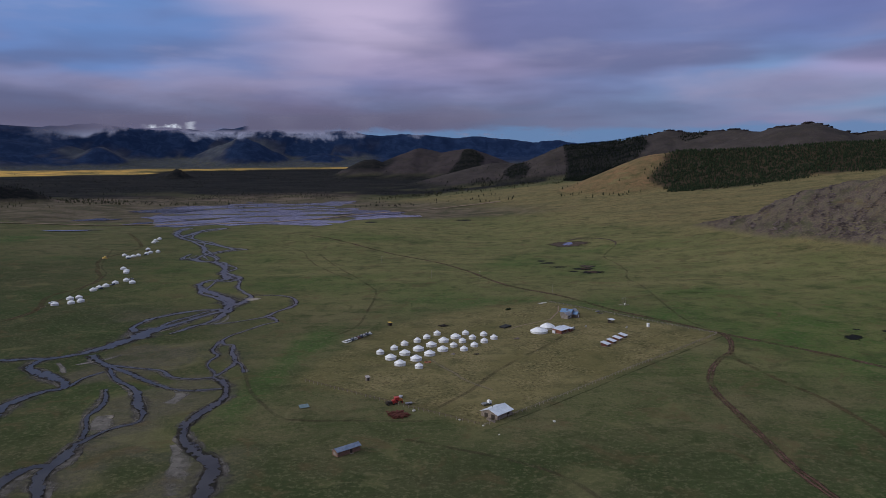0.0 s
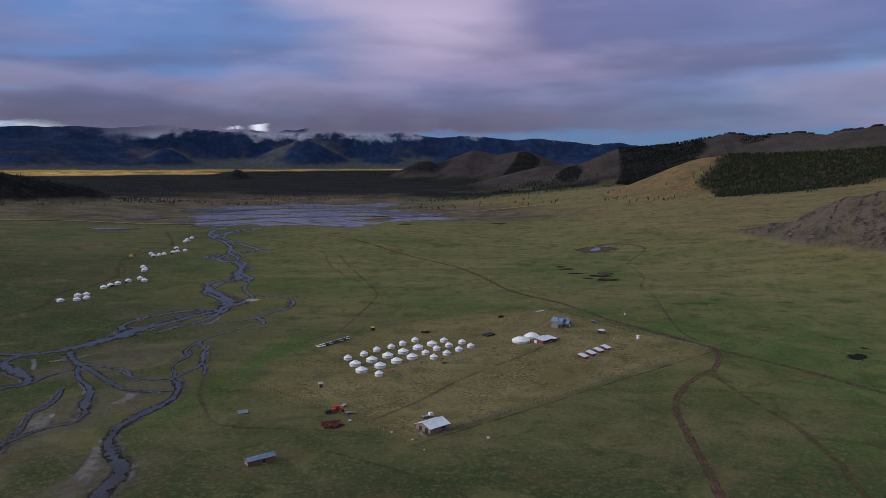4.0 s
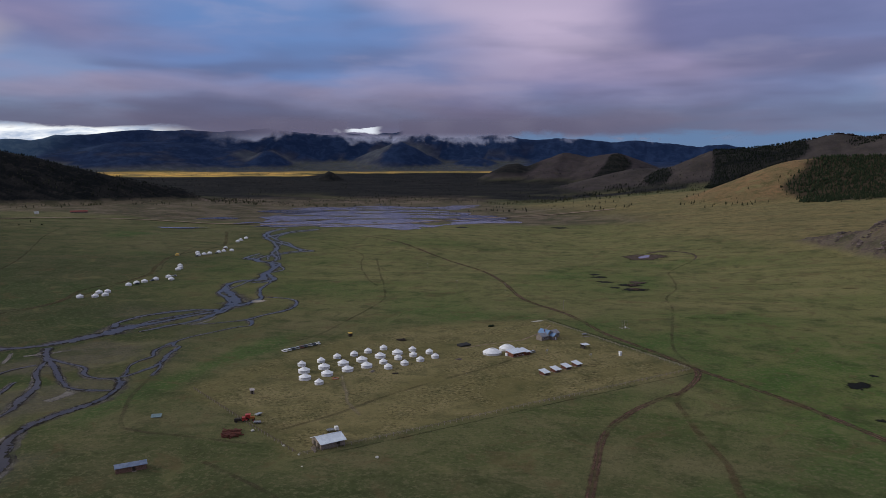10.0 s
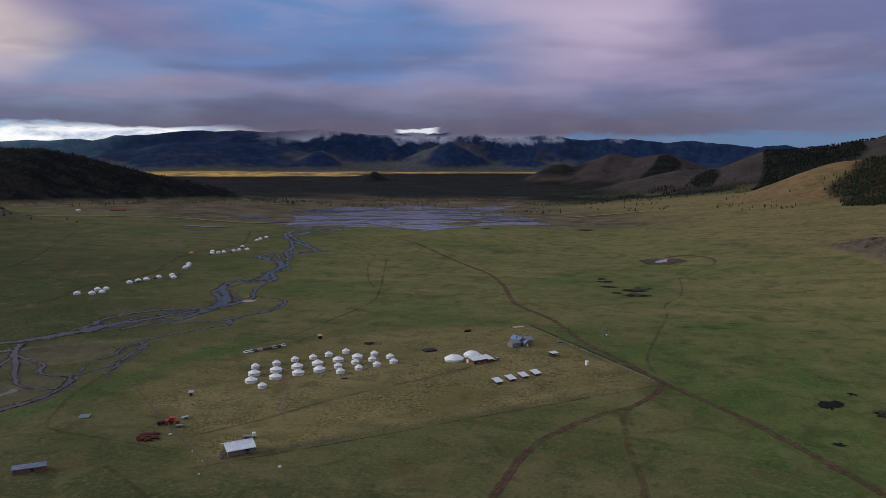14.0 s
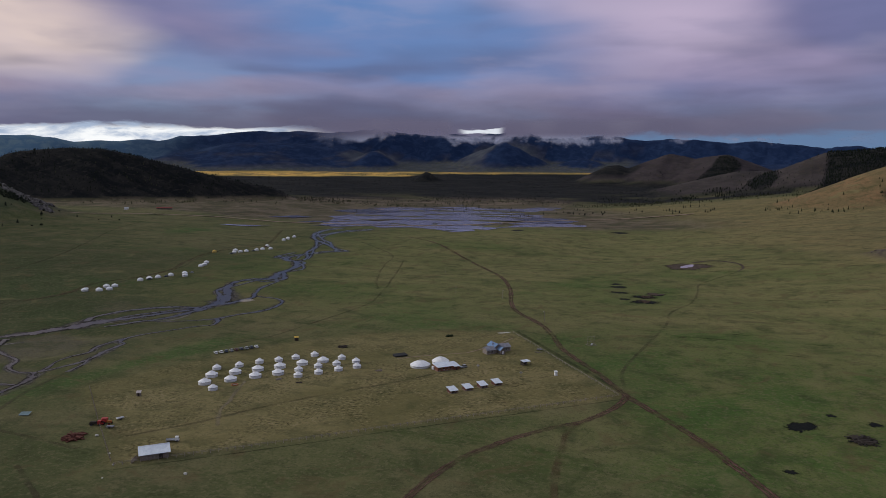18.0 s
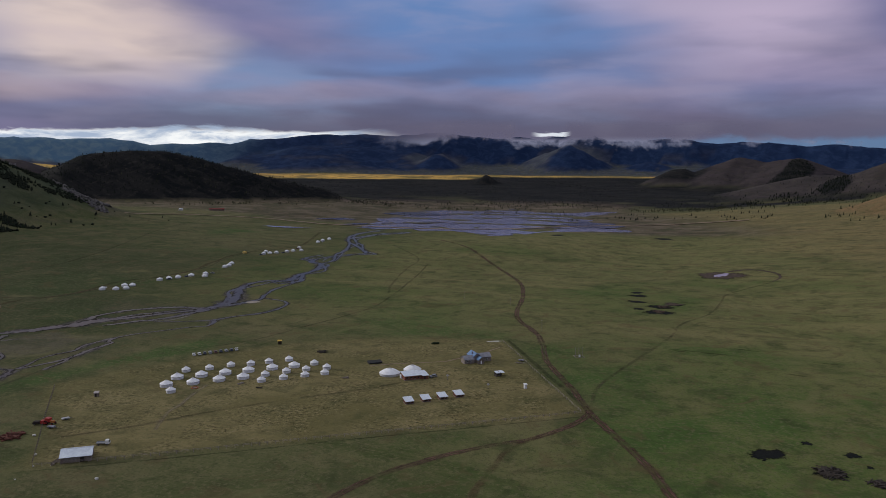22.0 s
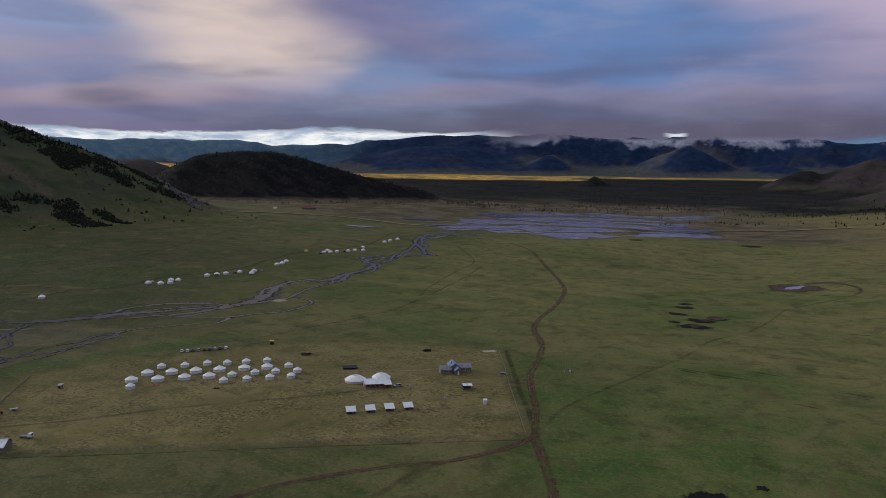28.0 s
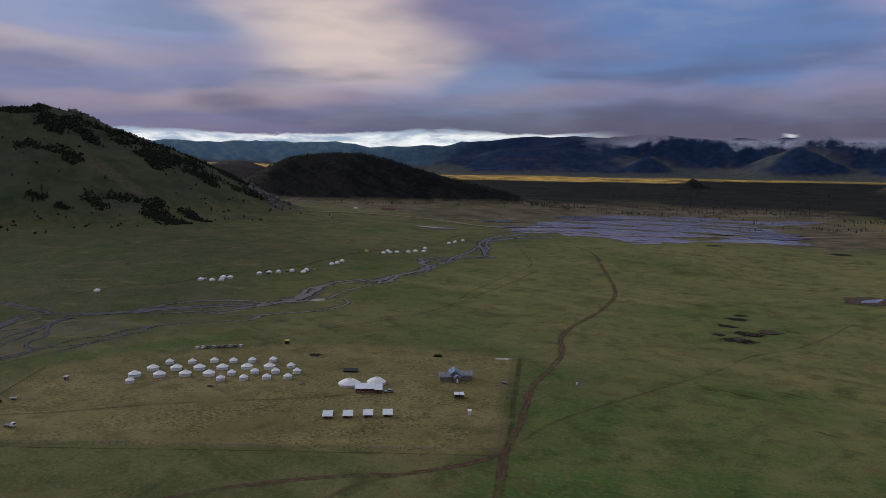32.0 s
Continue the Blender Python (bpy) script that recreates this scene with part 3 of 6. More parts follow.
BROAD_HILL = [(-1300, 4240, 190), (-1180, 4262, 240), (-1071, 4290, 287), (-1000, 4300, 255), (-900, 4310, 205)]
KNOB_HILL = [(-660, 4340, 176), (-612, 4352, 187), (-560, 4358, 172)]
FLAT_MOUND = [(-1052, 3118, 108), (-1042, 3124, 108)]
FRONT_RANGE = [(-2880, 3350, 150), (-2770, 3466, 203), (-2520, 3693, 262), (-2256, 3899, 272), (-2040, 4060, 262)]


def in_polygon(x, y, corners):
    """Distance to the polygon's edge, negative inside."""
    inside, best = np.zeros(np.shape(x), bool), np.full(np.shape(x), 1e9)
    for (ax, ay), (bx, by) in zip(corners, corners[1:] + corners[:1]):
        dx, dy = bx - ax, by - ay
        t = np.clip(((x - ax) * dx + (y - ay) * dy) / (dx * dx + dy * dy), 0, 1)
        best = np.minimum(best, np.hypot(x - ax - t * dx, y - ay - t * dy))
        cross = ((ay > y) != (by > y)) & (x < dx * (y - ay) / (dy + 1e-9) + ax)
        inside ^= cross
    return np.where(inside, -best, best)


WOOD_EDGE = [(466, 1590), (480, 1530), (490, 1470), (622, 1432), (767, 1478), (898, 1456), (1200, 1300), (1500, 1000), (1560, 1200), (1250, 1445), (996, 1632), (840, 1662), (694, 1707), (576, 1737), (545, 1720), (520, 1660)]
DARK_WOOD_EDGE = [(478, 2690), (460, 2500), (400, 2250), (420, 2100), (600, 2250), (680, 2430), (740, 2520), (760, 2660), (600, 2680)]
HILL_WOODS = [[(34, 2975), (67, 3046), (97, 3098), (122, 3188), (150, 3290), (200, 3290), (239, 3185), (205, 3101), (152, 3033), (80, 2968)],
              [(225, 3060), (249, 3150), (292, 3165), (330, 3080), (320, 2900), (265, 2900)],
              [(249, 2581), (285, 2670), (310, 2740), (340, 2600), (345, 2516), (307, 2443), (275, 2440)]]
COMPOUND = [(-70, 386), (22, 315), (188, 479), (95, 602), (58, 588), (10, 562), (-42, 508)]
SCREE = [(-1131, 731), (-1095, 764), (-1043, 785), (-995, 802), (-932, 816), (-871, 819), (-800, 800)]
LAKE_LEVEL = 14.0


def spread(x, y):
    return np.hypot(x - 200, y - 150)


def base_height(x, y):
    r = spread(x, y)
    left = 0.034 * np.maximum(0, -x - 160) * np.clip((y - 250) / 500, 0, 1)
    z = np.minimum(left, 26 + 0.01 * left)
    shore = 800 + 260 * step(x, -150, 120)
    z = soft_max(z, LAKE_LEVEL * step(y, shore, shore + 370), 0.5)
    z = np.where(y > 1300, z + (LAKE_LEVEL - z) * step(y, 1300, 1400) * step(x, -800, -700), z)
    right = 2.5 + 0.096 * (x - 182) + 0.048 * (np.minimum(y, 1750) - 1003)
    z = soft_max(z, np.minimum(right, 100), 5.0)
    floor_ = np.interp(r, (0, 2080, 3600, 3750, 4000, 4150), (-40, 14, 87, 97, 107, 112))
    apron = 42 * step(r + 90 * fbm(x, y, 420, 2, 71), 3930, 4420)
    az = np.degrees(np.arctan2(200 - x, y - 150))
    floor_ = floor_ + apron * step(az, 50, 42) + 42 * step(az, 49, 57) * step(r, 2900, 3600)
    return soft_max(z, floor_, 1.0) - 0.3


def height(x, y):
    x, y = np.asarray(x, float), np.asarray(y, float)
    rough = fbm(x, y, 160, 5, 11)
    z = base_height(x, y) + 0.5 * fbm(x, y, 70, 3, 5)
    sharp = np.abs(fbm(x, y, 45, 4, 23))
    wide = fbm(x, y, 500, 4, 31)
    for crest, slope, round_, wob, jag, k in (
            (ROCKY_SPUR, 0.80, 12, 10, 30, 3), (WOODED_HILL, 0.42, 30, 14, 0, 8), (DARK_HILLS, 0.40, 30, 50, 22, 12),
            (BROWN_HILLS, 0.42, 22, 14, 0, 5), (BROWN_KNOLLS, 0.26, 25, 12, 0, 6), (DARK_KNOLL, 0.50, 18, 8, 0, 5),
            (STEEP_HILL, 0.50, 25, 34, 22, 14), (CRATER, 0.66, 30, 12, 0, 10), (GAP_HILL, 0.36, 22, 12, 0, 6),
            (FAR_RANGE, 0.80, 40, 110, 0, 8), (CONE_HILL, 0.62, 12, 8, 0, 4), (BROAD_HILL, 0.62, 14, 14, 0, 4), (KNOB_HILL, 0.4, 25, 8, 0, 5), (FLAT_MOUND, 0.9, 8, 6, 0, 3),
            (FRONT_RANGE, 0.36, 60, 60, 0, 6)):
        h = ridge(x, y, crest, slope, round_)
        near = np.clip((h - z + 20) / 60, 0, 1)
        h = h + near * (wob * 0.5 * (rough + wide) - jag * 0.5 * sharp)
        z = soft_max(z, h, k) - 0.0
    return z


def spacing(fine_lo, fine_hi, lo, hi):
    out, s, v = list(np.arange(fine_lo, fine_hi, 6.0)), 6.0, fine_hi
    while v < hi:
        out.append(v)
        s = min(s * 1.02, 42.0)
        v += s
    out.append(hi)
    s, v = 6.0, fine_lo
    while v > lo:
        s = min(s * 1.02, 42.0)
        v -= s
        out.append(max(v, lo))
    return np.array(sorted(set(out)))


def ground_sheet():
    xs, ys = spacing(-430, 640, -4750, 4750), spacing(210, 1080, -2500, 4900)
    x, y = (g.ravel() for g in np.meshgrid(xs, ys))
    z = height(x, y)
    nx, ny = len(xs), len(ys)
    me = bpy.data.meshes.new("ground")
    me.vertices.add(len(x))
    me.vertices.foreach_set("co", np.stack([x, y, z], 1).ravel())
    i = (np.arange(ny - 1)[:, None] * nx + np.arange(nx - 1)).ravel()
    faces = np.stack([i, i + 1, i + nx + 1, i + nx], 1)
    me.loops.add(faces.size)
    me.loops.foreach_set("vertex_index", faces.ravel())
    me.polygons.add(len(faces))
    me.polygons.foreach_set("loop_start", np.arange(0, faces.size, 4))
    me.polygons.foreach_set("use_smooth", np.ones(len(faces), bool))
    me.update(calc_edges=True)
    r, wob = spread(x, y), fbm(x, y, 60, 4, 3)
    rough = fbm(x, y, 240, 4, 8)
    over = z - base_height(x, y)
    masks = {"dry": step(-in_polygon(x, y, COMPOUND) + 16 * wob, -6, 4) * (0.78 + 0.20 * step(x - 0.35 * (y - 430) + 50 * wob, -40, 70))}
    masks["lush"] = step(fbm(x, y, 120, 4, 17), 0.02, 0.22) * step(in_polygon(x, y, COMPOUND), 0, 15) * (y < 1100) * (x > -640)
    band = step(np.abs(x + 84 - 0.12 * (y - 430)) + 24 * wob, 17, 5) * step(np.abs(y - 420), 120, 70)
    fen = step(np.hypot((x - 268) / 55, (y - 455) / 70) + 1.2 * wob, 1.1, 0.4)
    spring = step(np.hypot((x - 150) / 70, (y - 810) / 110) + 1.2 * wob, 1.1, 0.3)
    masks["lush"] = np.maximum.reduce([masks["lush"], band, 0.8 * fen, spring])
    right = 2.5 + 0.096 * (x - 182) + 0.048 * (y - 1003)
    masks["warm"] = step(right + 10 * rough, 6, 34) * step(r, 2300, 2000) * step(y, 600, 800) * step(ridge(x, y, DARK_HILLS, 0.4, 30) - ridge(x, y, WOODED_HILL, 0.42, 30), 10, -10)
    spur = ridge(x, y, ROCKY_SPUR, 0.80, 12) - base_height(x, y)
    steep = ridge(x, y, STEEP_HILL, 0.50, 25) - base_height(x, y)
    gully = np.abs(fbm(x, y, 90, 4, 41))
    brown = step(ridge(x, y, BROWN_HILLS, 0.42, 22) - base_height(x, y), 5, 25)
    masks["rock"] = np.maximum.reduce([
        step(spur + 8 * wob, -2, 7),
        step(steep, 30, 90) * step(gully, 0.05, 0.01) * 0.6,
        step(np.hypot(x + 1020, y - 1135) + 60 * wob, 70, 30),
        step(np.hypot(x + 1200, y - 900), 420, 300) * step(ridge(x, y, STEEP_HILL, 0.5, 25) - z, -40, 6) * step(wob, -0.08, 0.1) * 0.8])
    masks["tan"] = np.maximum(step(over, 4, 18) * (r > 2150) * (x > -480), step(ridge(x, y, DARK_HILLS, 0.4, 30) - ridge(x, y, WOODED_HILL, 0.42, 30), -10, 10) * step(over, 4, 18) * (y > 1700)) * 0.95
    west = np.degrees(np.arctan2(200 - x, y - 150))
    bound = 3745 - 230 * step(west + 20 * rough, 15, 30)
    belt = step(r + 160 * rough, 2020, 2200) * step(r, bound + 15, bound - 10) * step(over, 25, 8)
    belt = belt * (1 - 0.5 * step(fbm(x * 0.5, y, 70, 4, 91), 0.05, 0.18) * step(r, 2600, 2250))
    hillwoods = step(-in_polygon(x, y, WOOD_EDGE) + 30 * wob, -4, 10)
    crater = step(ridge(x, y, CRATER, 0.66, 30) - base_height(x, y), -4, 10) * (np.hypot(x + 1450, y - 1720) < 700)
    patch = np.maximum.reduce([step(-in_polygon(x, y, p) + 24 * wob, -6, 10) for p in HILL_WOODS])
    patch = np.maximum(patch, step(-in_polygon(x, y, DARK_WOOD_EDGE) + 30 * wob, -4, 10))
    knoll = np.maximum(step(np.hypot(x - -263, y - 3281), 130, 95), step(np.hypot(x + 1047, y - 3121), 130, 90))
    gaph = step(ridge(x, y, GAP_HILL, 0.36, 22) - base_height(x, y), 2, 14)
    masks["tan"] = np.maximum(masks["tan"], gaph)
    belt = belt * (1 - gaph)
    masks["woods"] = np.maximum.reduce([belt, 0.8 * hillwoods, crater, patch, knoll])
    bars = step(np.abs(x + 145 + 0.25 * (y - 330)) + 70 * wob, 75, 30) * step(y, 640, 480) * step(fbm(x, y, 45, 4, 61), 0.0, 0.12)
    masks["bars"] = bars * 0.8
    masks["marsh"] = step(y + 120 * rough, 1330, 1420) * step(r, 2420, 2150) * step(over, 14, 4) * step(right, 34, 14) * (y < 2600)
    masks["sunlit_gold"] = step(np.degrees(np.arctan2(200 - x, y - 150)) + 8 * wob, 7, 10) * step(r + 60 * rough, bound - 10, bound + 15) * step(r + 120 * rough, 3975, 3900) * step(over, 14, 4) * (0.55 + 0.45 * step(rough, -0.12, 0.05))
    spine = np.abs(fbm(x, y, 260, 3, 77))
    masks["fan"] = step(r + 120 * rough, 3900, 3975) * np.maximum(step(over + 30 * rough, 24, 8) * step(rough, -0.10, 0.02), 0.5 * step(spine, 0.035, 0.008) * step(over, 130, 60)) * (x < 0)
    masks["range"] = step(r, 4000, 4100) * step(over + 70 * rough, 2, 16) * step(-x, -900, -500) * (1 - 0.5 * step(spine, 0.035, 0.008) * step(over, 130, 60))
    # two far hills: dark tone on the valley side, pale tone elsewhere
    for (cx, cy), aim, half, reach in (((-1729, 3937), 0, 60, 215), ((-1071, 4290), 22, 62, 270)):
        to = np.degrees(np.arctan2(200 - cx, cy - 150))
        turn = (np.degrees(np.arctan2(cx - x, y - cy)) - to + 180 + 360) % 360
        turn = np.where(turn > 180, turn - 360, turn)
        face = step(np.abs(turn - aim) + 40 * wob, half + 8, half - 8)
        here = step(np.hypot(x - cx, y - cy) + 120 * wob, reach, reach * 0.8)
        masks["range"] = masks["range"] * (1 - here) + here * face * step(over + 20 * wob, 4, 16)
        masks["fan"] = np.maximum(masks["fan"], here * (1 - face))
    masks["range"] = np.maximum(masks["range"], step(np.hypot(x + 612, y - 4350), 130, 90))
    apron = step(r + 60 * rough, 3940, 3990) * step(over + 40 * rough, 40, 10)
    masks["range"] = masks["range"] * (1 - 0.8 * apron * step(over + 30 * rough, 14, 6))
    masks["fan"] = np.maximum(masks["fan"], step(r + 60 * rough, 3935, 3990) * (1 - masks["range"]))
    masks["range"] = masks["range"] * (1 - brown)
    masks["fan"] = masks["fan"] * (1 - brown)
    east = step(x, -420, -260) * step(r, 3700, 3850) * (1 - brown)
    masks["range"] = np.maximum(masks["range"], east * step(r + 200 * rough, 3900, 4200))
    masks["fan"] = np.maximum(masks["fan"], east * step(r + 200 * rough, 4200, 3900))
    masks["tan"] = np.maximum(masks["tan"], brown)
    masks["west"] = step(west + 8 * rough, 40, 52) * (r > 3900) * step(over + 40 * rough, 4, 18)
    plain_ = step(west, 46, 50) * step(r + 60 * rough, 3300, 3380) * step(over, 14, 4)
    masks["sunlit_gold"] = np.maximum(masks["sunlit_gold"], plain_ * (0.6 + 0.4 * step(rough, -0.12, 0.05)))
    masks["ochre"] = 0.9 * step(ridge(x, y, WOODED_HILL, 0.42, 30) - base_height(x, y) + 14 * wob, -8, 8) * step(y, 1200, 1400) * (r < 2300) * step(ridge(x, y, DARK_HILLS, 0.4, 30) - ridge(x, y, WOODED_HILL, 0.42, 30), 10, -10)
    # where the steep hill's shade is put into the grass colour
    masks["slope_shade"] = step(steep, -2, 36) * (0.75 + 0.25 * step(rough + wob, -0.2, 0.15)) * (x < -700) * (y < 1250)
    # grass toned darker to the left and near, brighter to the right
    masks["meadow"] = np.maximum(0.9 * step(y + 60 * rough, 340, 270), step(-x - 50 + 120 * rough + 0.05 * (y - 400), 0, 160) * step(y, 1000, 700))
    masks["pasture"] = np.maximum(step(x + 90 * rough - 0.02 * (y - 400), 40, 260) * step(y, 330, 440), 0.8 * step(y + 120 * rough, 560, 760) * step(x, -420, -180)) * step(in_polygon(x, y, COMPOUND), 0, 20) * step(y, 1500, 1250)
    scree = np.full(np.shape(x), 1e6)
    for (ax, ay), (bx, by) in zip(SCREE, SCREE[1:]):
        dx, dy = bx - ax, by - ay
        t = np.clip(((x - ax) * dx + (y - ay) * dy) / (dx * dx + dy * dy), 0, 1)
        scree = np.minimum(scree, np.hypot(x - ax - t * dx, y - ay - t * dy))
    masks["rock"] = np.maximum(masks["rock"], 0.75 * step(scree + 40 * wob, 22, 6))
    masks["slope_shade"] = masks["slope_shade"] * (1 - 0.8 * step(scree + 40 * wob, 22, 6))
    masks["tawny"] = step(y + 90 * rough, 480, 720) * step(y, 1450, 1250) * step(x + 60 * rough, -330, -120) * (1 - 0.7 * masks["lush"])
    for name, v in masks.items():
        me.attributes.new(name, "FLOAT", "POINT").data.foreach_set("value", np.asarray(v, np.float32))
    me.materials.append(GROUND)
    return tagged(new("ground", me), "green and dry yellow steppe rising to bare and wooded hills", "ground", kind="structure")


ground_sheet()


def ground_at(x, y):
    return float(height(x, y))


# ---- strips: rivers and tracks ----
def smooth_line(points, pitch):
    p = np.array(points, float)
    p = np.vstack([2 * p[0] - p[1], p, 2 * p[-1] - p[-2]])
    out = []
    for a, b, c, d in zip(p, p[1:], p[2:], p[3:]):
        n = max(2, int(np.hypot(*(c - b)[:2]) / pitch))
        t = (np.arange(n) / n)[:, None]
        out.append(0.5 * (2 * b + (c - a) * t + (2 * a - 5 * b + 4 * c - d) * t**2 + (3 * b - a - 3 * c + d) * t**3))
    return np.vstack(out + [p[-2:-1]])


def strip(name, points, material, lift, pitch=4.0, wobble=0.25, seed=1, grow=1.0, label="", category="", sway=0.0):
    """A band along a line of (x, y, width), laid on the ground."""
    line = smooth_line(points, pitch)
    xy, w = line[:, :2], line[:, 2] * grow
    d = np.gradient(xy, axis=0)
    side = np.stack([-d[:, 1], d[:, 0]], 1) / (np.hypot(d[:, 0], d[:, 1])[:, None] + 1e-9)
    if sway:
        xy = xy + side * (fbm(xy[:, 0], xy[:, 1], 34, 4, seed + 50) * sway)[:, None]
    cols = 5
    verts, uvs = [], []
    for k in range(cols):
        f = k / (cols - 1) - 0.5
        n = value_noise(xy[:, 0] + 31 * k * (k in (0, cols - 1)), xy[:, 1], 9.0, seed + k)
        p = xy + side * (f * w * (1 + wobble * 2 * (n - 0.5)))[:, None]
        verts.append(np.column_stack([p, height(p[:, 0], p[:, 1]) + lift]))
        uvs.append(np.full(len(xy), k / (cols - 1)))
    n = len(xy)
    v = np.stack(verts, 1).reshape(-1, 3)
    u = np.stack(uvs, 1).ravel()
    faces = [(i * cols + k, i * cols + k + 1, (i + 1) * cols + k + 1, (i + 1) * cols + k) for i in range(n - 1) for k in range(cols - 1)]
    me = bpy.data.meshes.new(name)
    me.from_pydata(v.tolist(), [], faces)
    layer = me.uv_layers.new(name="UVMap")
    idx = np.zeros(len(me.loops), int)
    me.loops.foreach_get("vertex_index", idx)
    layer.data.foreach_set("uv", np.column_stack([u[idx], v[idx, 1] * 0.1]).ravel())
    me.polygons.foreach_set("use_smooth", np.ones(len(me.polygons), bool))
    if len(me.polygons) and me.polygons[0].normal.z < 0:
        me.flip_normals()
    me.materials.append(material)
    return tagged(new(name, me), label, category, kind="structure")


def w_(points, width):
    return [(x, y, width) for x, y in points]


# the braids of the stream: x, y, width of the water
EAST_ARM = [(-79, 225, 8), (-81, 249, 8), (-83, 264, 8), (-85, 279, 7), (-91, 286, 6), (-97, 293, 6), (-105, 306, 6), (-110, 320, 6), (-110, 334, 6), (-107, 346, 5), (-104, 360, 5), (-106, 374, 5), (-112, 388, 5), (-119, 396, 4)]
EAST_LINK = [(-119, 396, 3), (-130, 393, 3), (-144, 399, 3), (-153, 411, 3), (-170, 418, 2.5), (-187, 424, 4)]
SOUTH_LINK = [(-209, 446, 6), (-190, 423, 5), (-175, 411, 4), (-161, 399, 4), (-147, 385, 3), (-133, 374, 3), (-121, 372, 3), (-109, 375, 3)]
MID_ARM = [(-185, 418, 3), (-173, 397, 3), (-160, 382, 4), (-149, 366, 5), (-140, 345, 5), (-134, 327, 3), (-139, 322, 2.5), (-144, 316, 3), (-147, 307, 4), (-149, 299, 6), (-147, 288, 7), (-146, 277, 6), (-153, 276, 5), (-156, 269, 7), (-157, 255, 8), (-160, 230, 8)]
MID_LOOP = [(-170, 377, 2), (-163, 360, 3), (-160, 345, 4), (-160, 334, 2.5), (-153, 318, 3), (-150, 306, 4)]
MID_SPLIT = [(-146, 277, 4), (-146, 272, 6), (-144, 263, 6), (-139, 251, 6), (-134, 225, 6)]
WEST_ARM = [(-213, 453, 6), (-224, 443, 5), (-232, 435, 6), (-231, 418, 7), (-216, 405, 8), (-200, 393, 7), (-193, 380, 5), (-199, 375, 6), (-204, 367, 7), (-207, 358, 9), (-207, 349, 10), (-206, 325, 10), (-215, 290, 9)]
WEST_LINK = [(-184, 410, 2), (-190, 398, 2.5), (-192, 383, 3)]
FAR_WEST_ARM = [(-228, 440, 5), (-250, 436, 6), (-275, 428, 6), (-300, 424, 7), (-330, 410, 6)]
MAIN = [(-215, 452, 8), (-206, 472, 10), (-200, 490, 11), (-198, 511, 12), (-189, 527, 7), (-180, 552, 5), (-173, 569, 5), (-166, 586, 7), (-165, 607, 9)]
NORTH_SIDE = [(-206, 510, 6), (-213, 525, 4), (-210, 552, 4), (-200, 571, 5), (-186, 584, 4), (-172, 588, 4)]
SOUTH_SIDE = [(-180, 502, 2), (-172, 524, 4), (-163, 542, 4), (-162, 568, 5), (-162, 597, 5)]
INNER = [(-196, 515, 3), (-192, 540, 3), (-184, 560, 3), (-178, 578, 3), (-170, 592, 4)]
UPPER = [(-165, 607, 12), (-177, 635, 10), (-196, 662, 8), (-213, 684, 6), (-223, 711, 4), (-220, 733, 5), (-209, 734, 7), (-207, 749, 9), (-220, 781, 6), (-230, 825, 5), (-253, 864, 8), (-267, 867, 7), (-284, 885, 7), (-298, 893, 4), (-303, 929, 3)]
UPPER_SIDE = [(-170, 612, 4), (-188, 640, 4), (-204, 655, 3), (-210, 668, 4), (-216, 690, 3)]
BAR_ARM = [(-207, 749, 3), (-190, 733, 2.5), (-184, 697, 3), (-172, 670, 3), (-159, 651, 4), (-159, 630, 7), (-163, 608, 9)]
EAST_LOOP = [(-159, 655, 2), (-137, 651, 2), (-124, 642, 2.5), (-116, 620, 3), (-115, 596, 3), (-122, 578, 2.5), (-126, 560, 4), (-137, 547, 1.5), (-151, 537, 1.5), (-170, 531, 1.5)]
EAST_CREEK = [(-125, 558, 4), (-114, 540, 2.2), (-121, 532, 1.6), (-129, 513, 1.6), (-136, 497, 1.6), (-139, 481, 2.5), (-134, 469, 2.5), (-129, 469, 2.5), (-124, 451, 4), (-116, 430, 3.5), (-117, 410, 2), (-119, 399, 3)]
WEST_CREEK = [(-138, 479, 2.5), (-137, 458, 4), (-130, 443, 2.5), (-132, 431, 2), (-130, 419, 1.5), (-123, 406, 2), (-119, 398, 2)]
STUB = [(-119, 433, 2), (-111, 422, 2), (-104, 405, 2.5)]
HEAD = [(-280, 879, 4), (-285, 926, 4), (-271, 954, 6), (-259, 969, 6), (-279, 994, 5), (-310, 1024, 6), (-343, 1054, 5), (-362, 1082, 6), (-360, 1135, 8), (-356, 1179, 9), (-335, 1218, 10)]
HEAD_SIDE = [(-253, 864, 4), (-262, 900, 4), (-290, 945, 4), (-300, 985, 5), (-330, 1035, 4), (-375, 1100, 5), (-395, 1160, 7), (-400, 1225, 9)]
BRAIDS = (EAST_ARM, EAST_LINK, SOUTH_LINK, MID_ARM, MID_LOOP, MID_SPLIT, WEST_ARM, WEST_LINK, FAR_WEST_ARM, MAIN, NORTH_SIDE, SOUTH_SIDE, INNER, UPPER, UPPER_SIDE, BAR_ARM, EAST_LOOP, EAST_CREEK, WEST_CREEK, STUB, HEAD, HEAD_SIDE)
rnd = random.Random(12)
THREADS = []
for k in range(4):
    source = (UPPER, HEAD, HEAD_SIDE)[k % 3]
    bend, off, out = rnd.uniform(0, 6.3), rnd.uniform(-16, 16), rnd.randrange(0, 4)
    THREADS.append([(x + off + 8 * math.sin(y * 0.06 + bend), y + 8 * math.sin(y * 0.08 + k), w * rnd.uniform(0.35, 0.7)) for x, y, w in source[out:]])
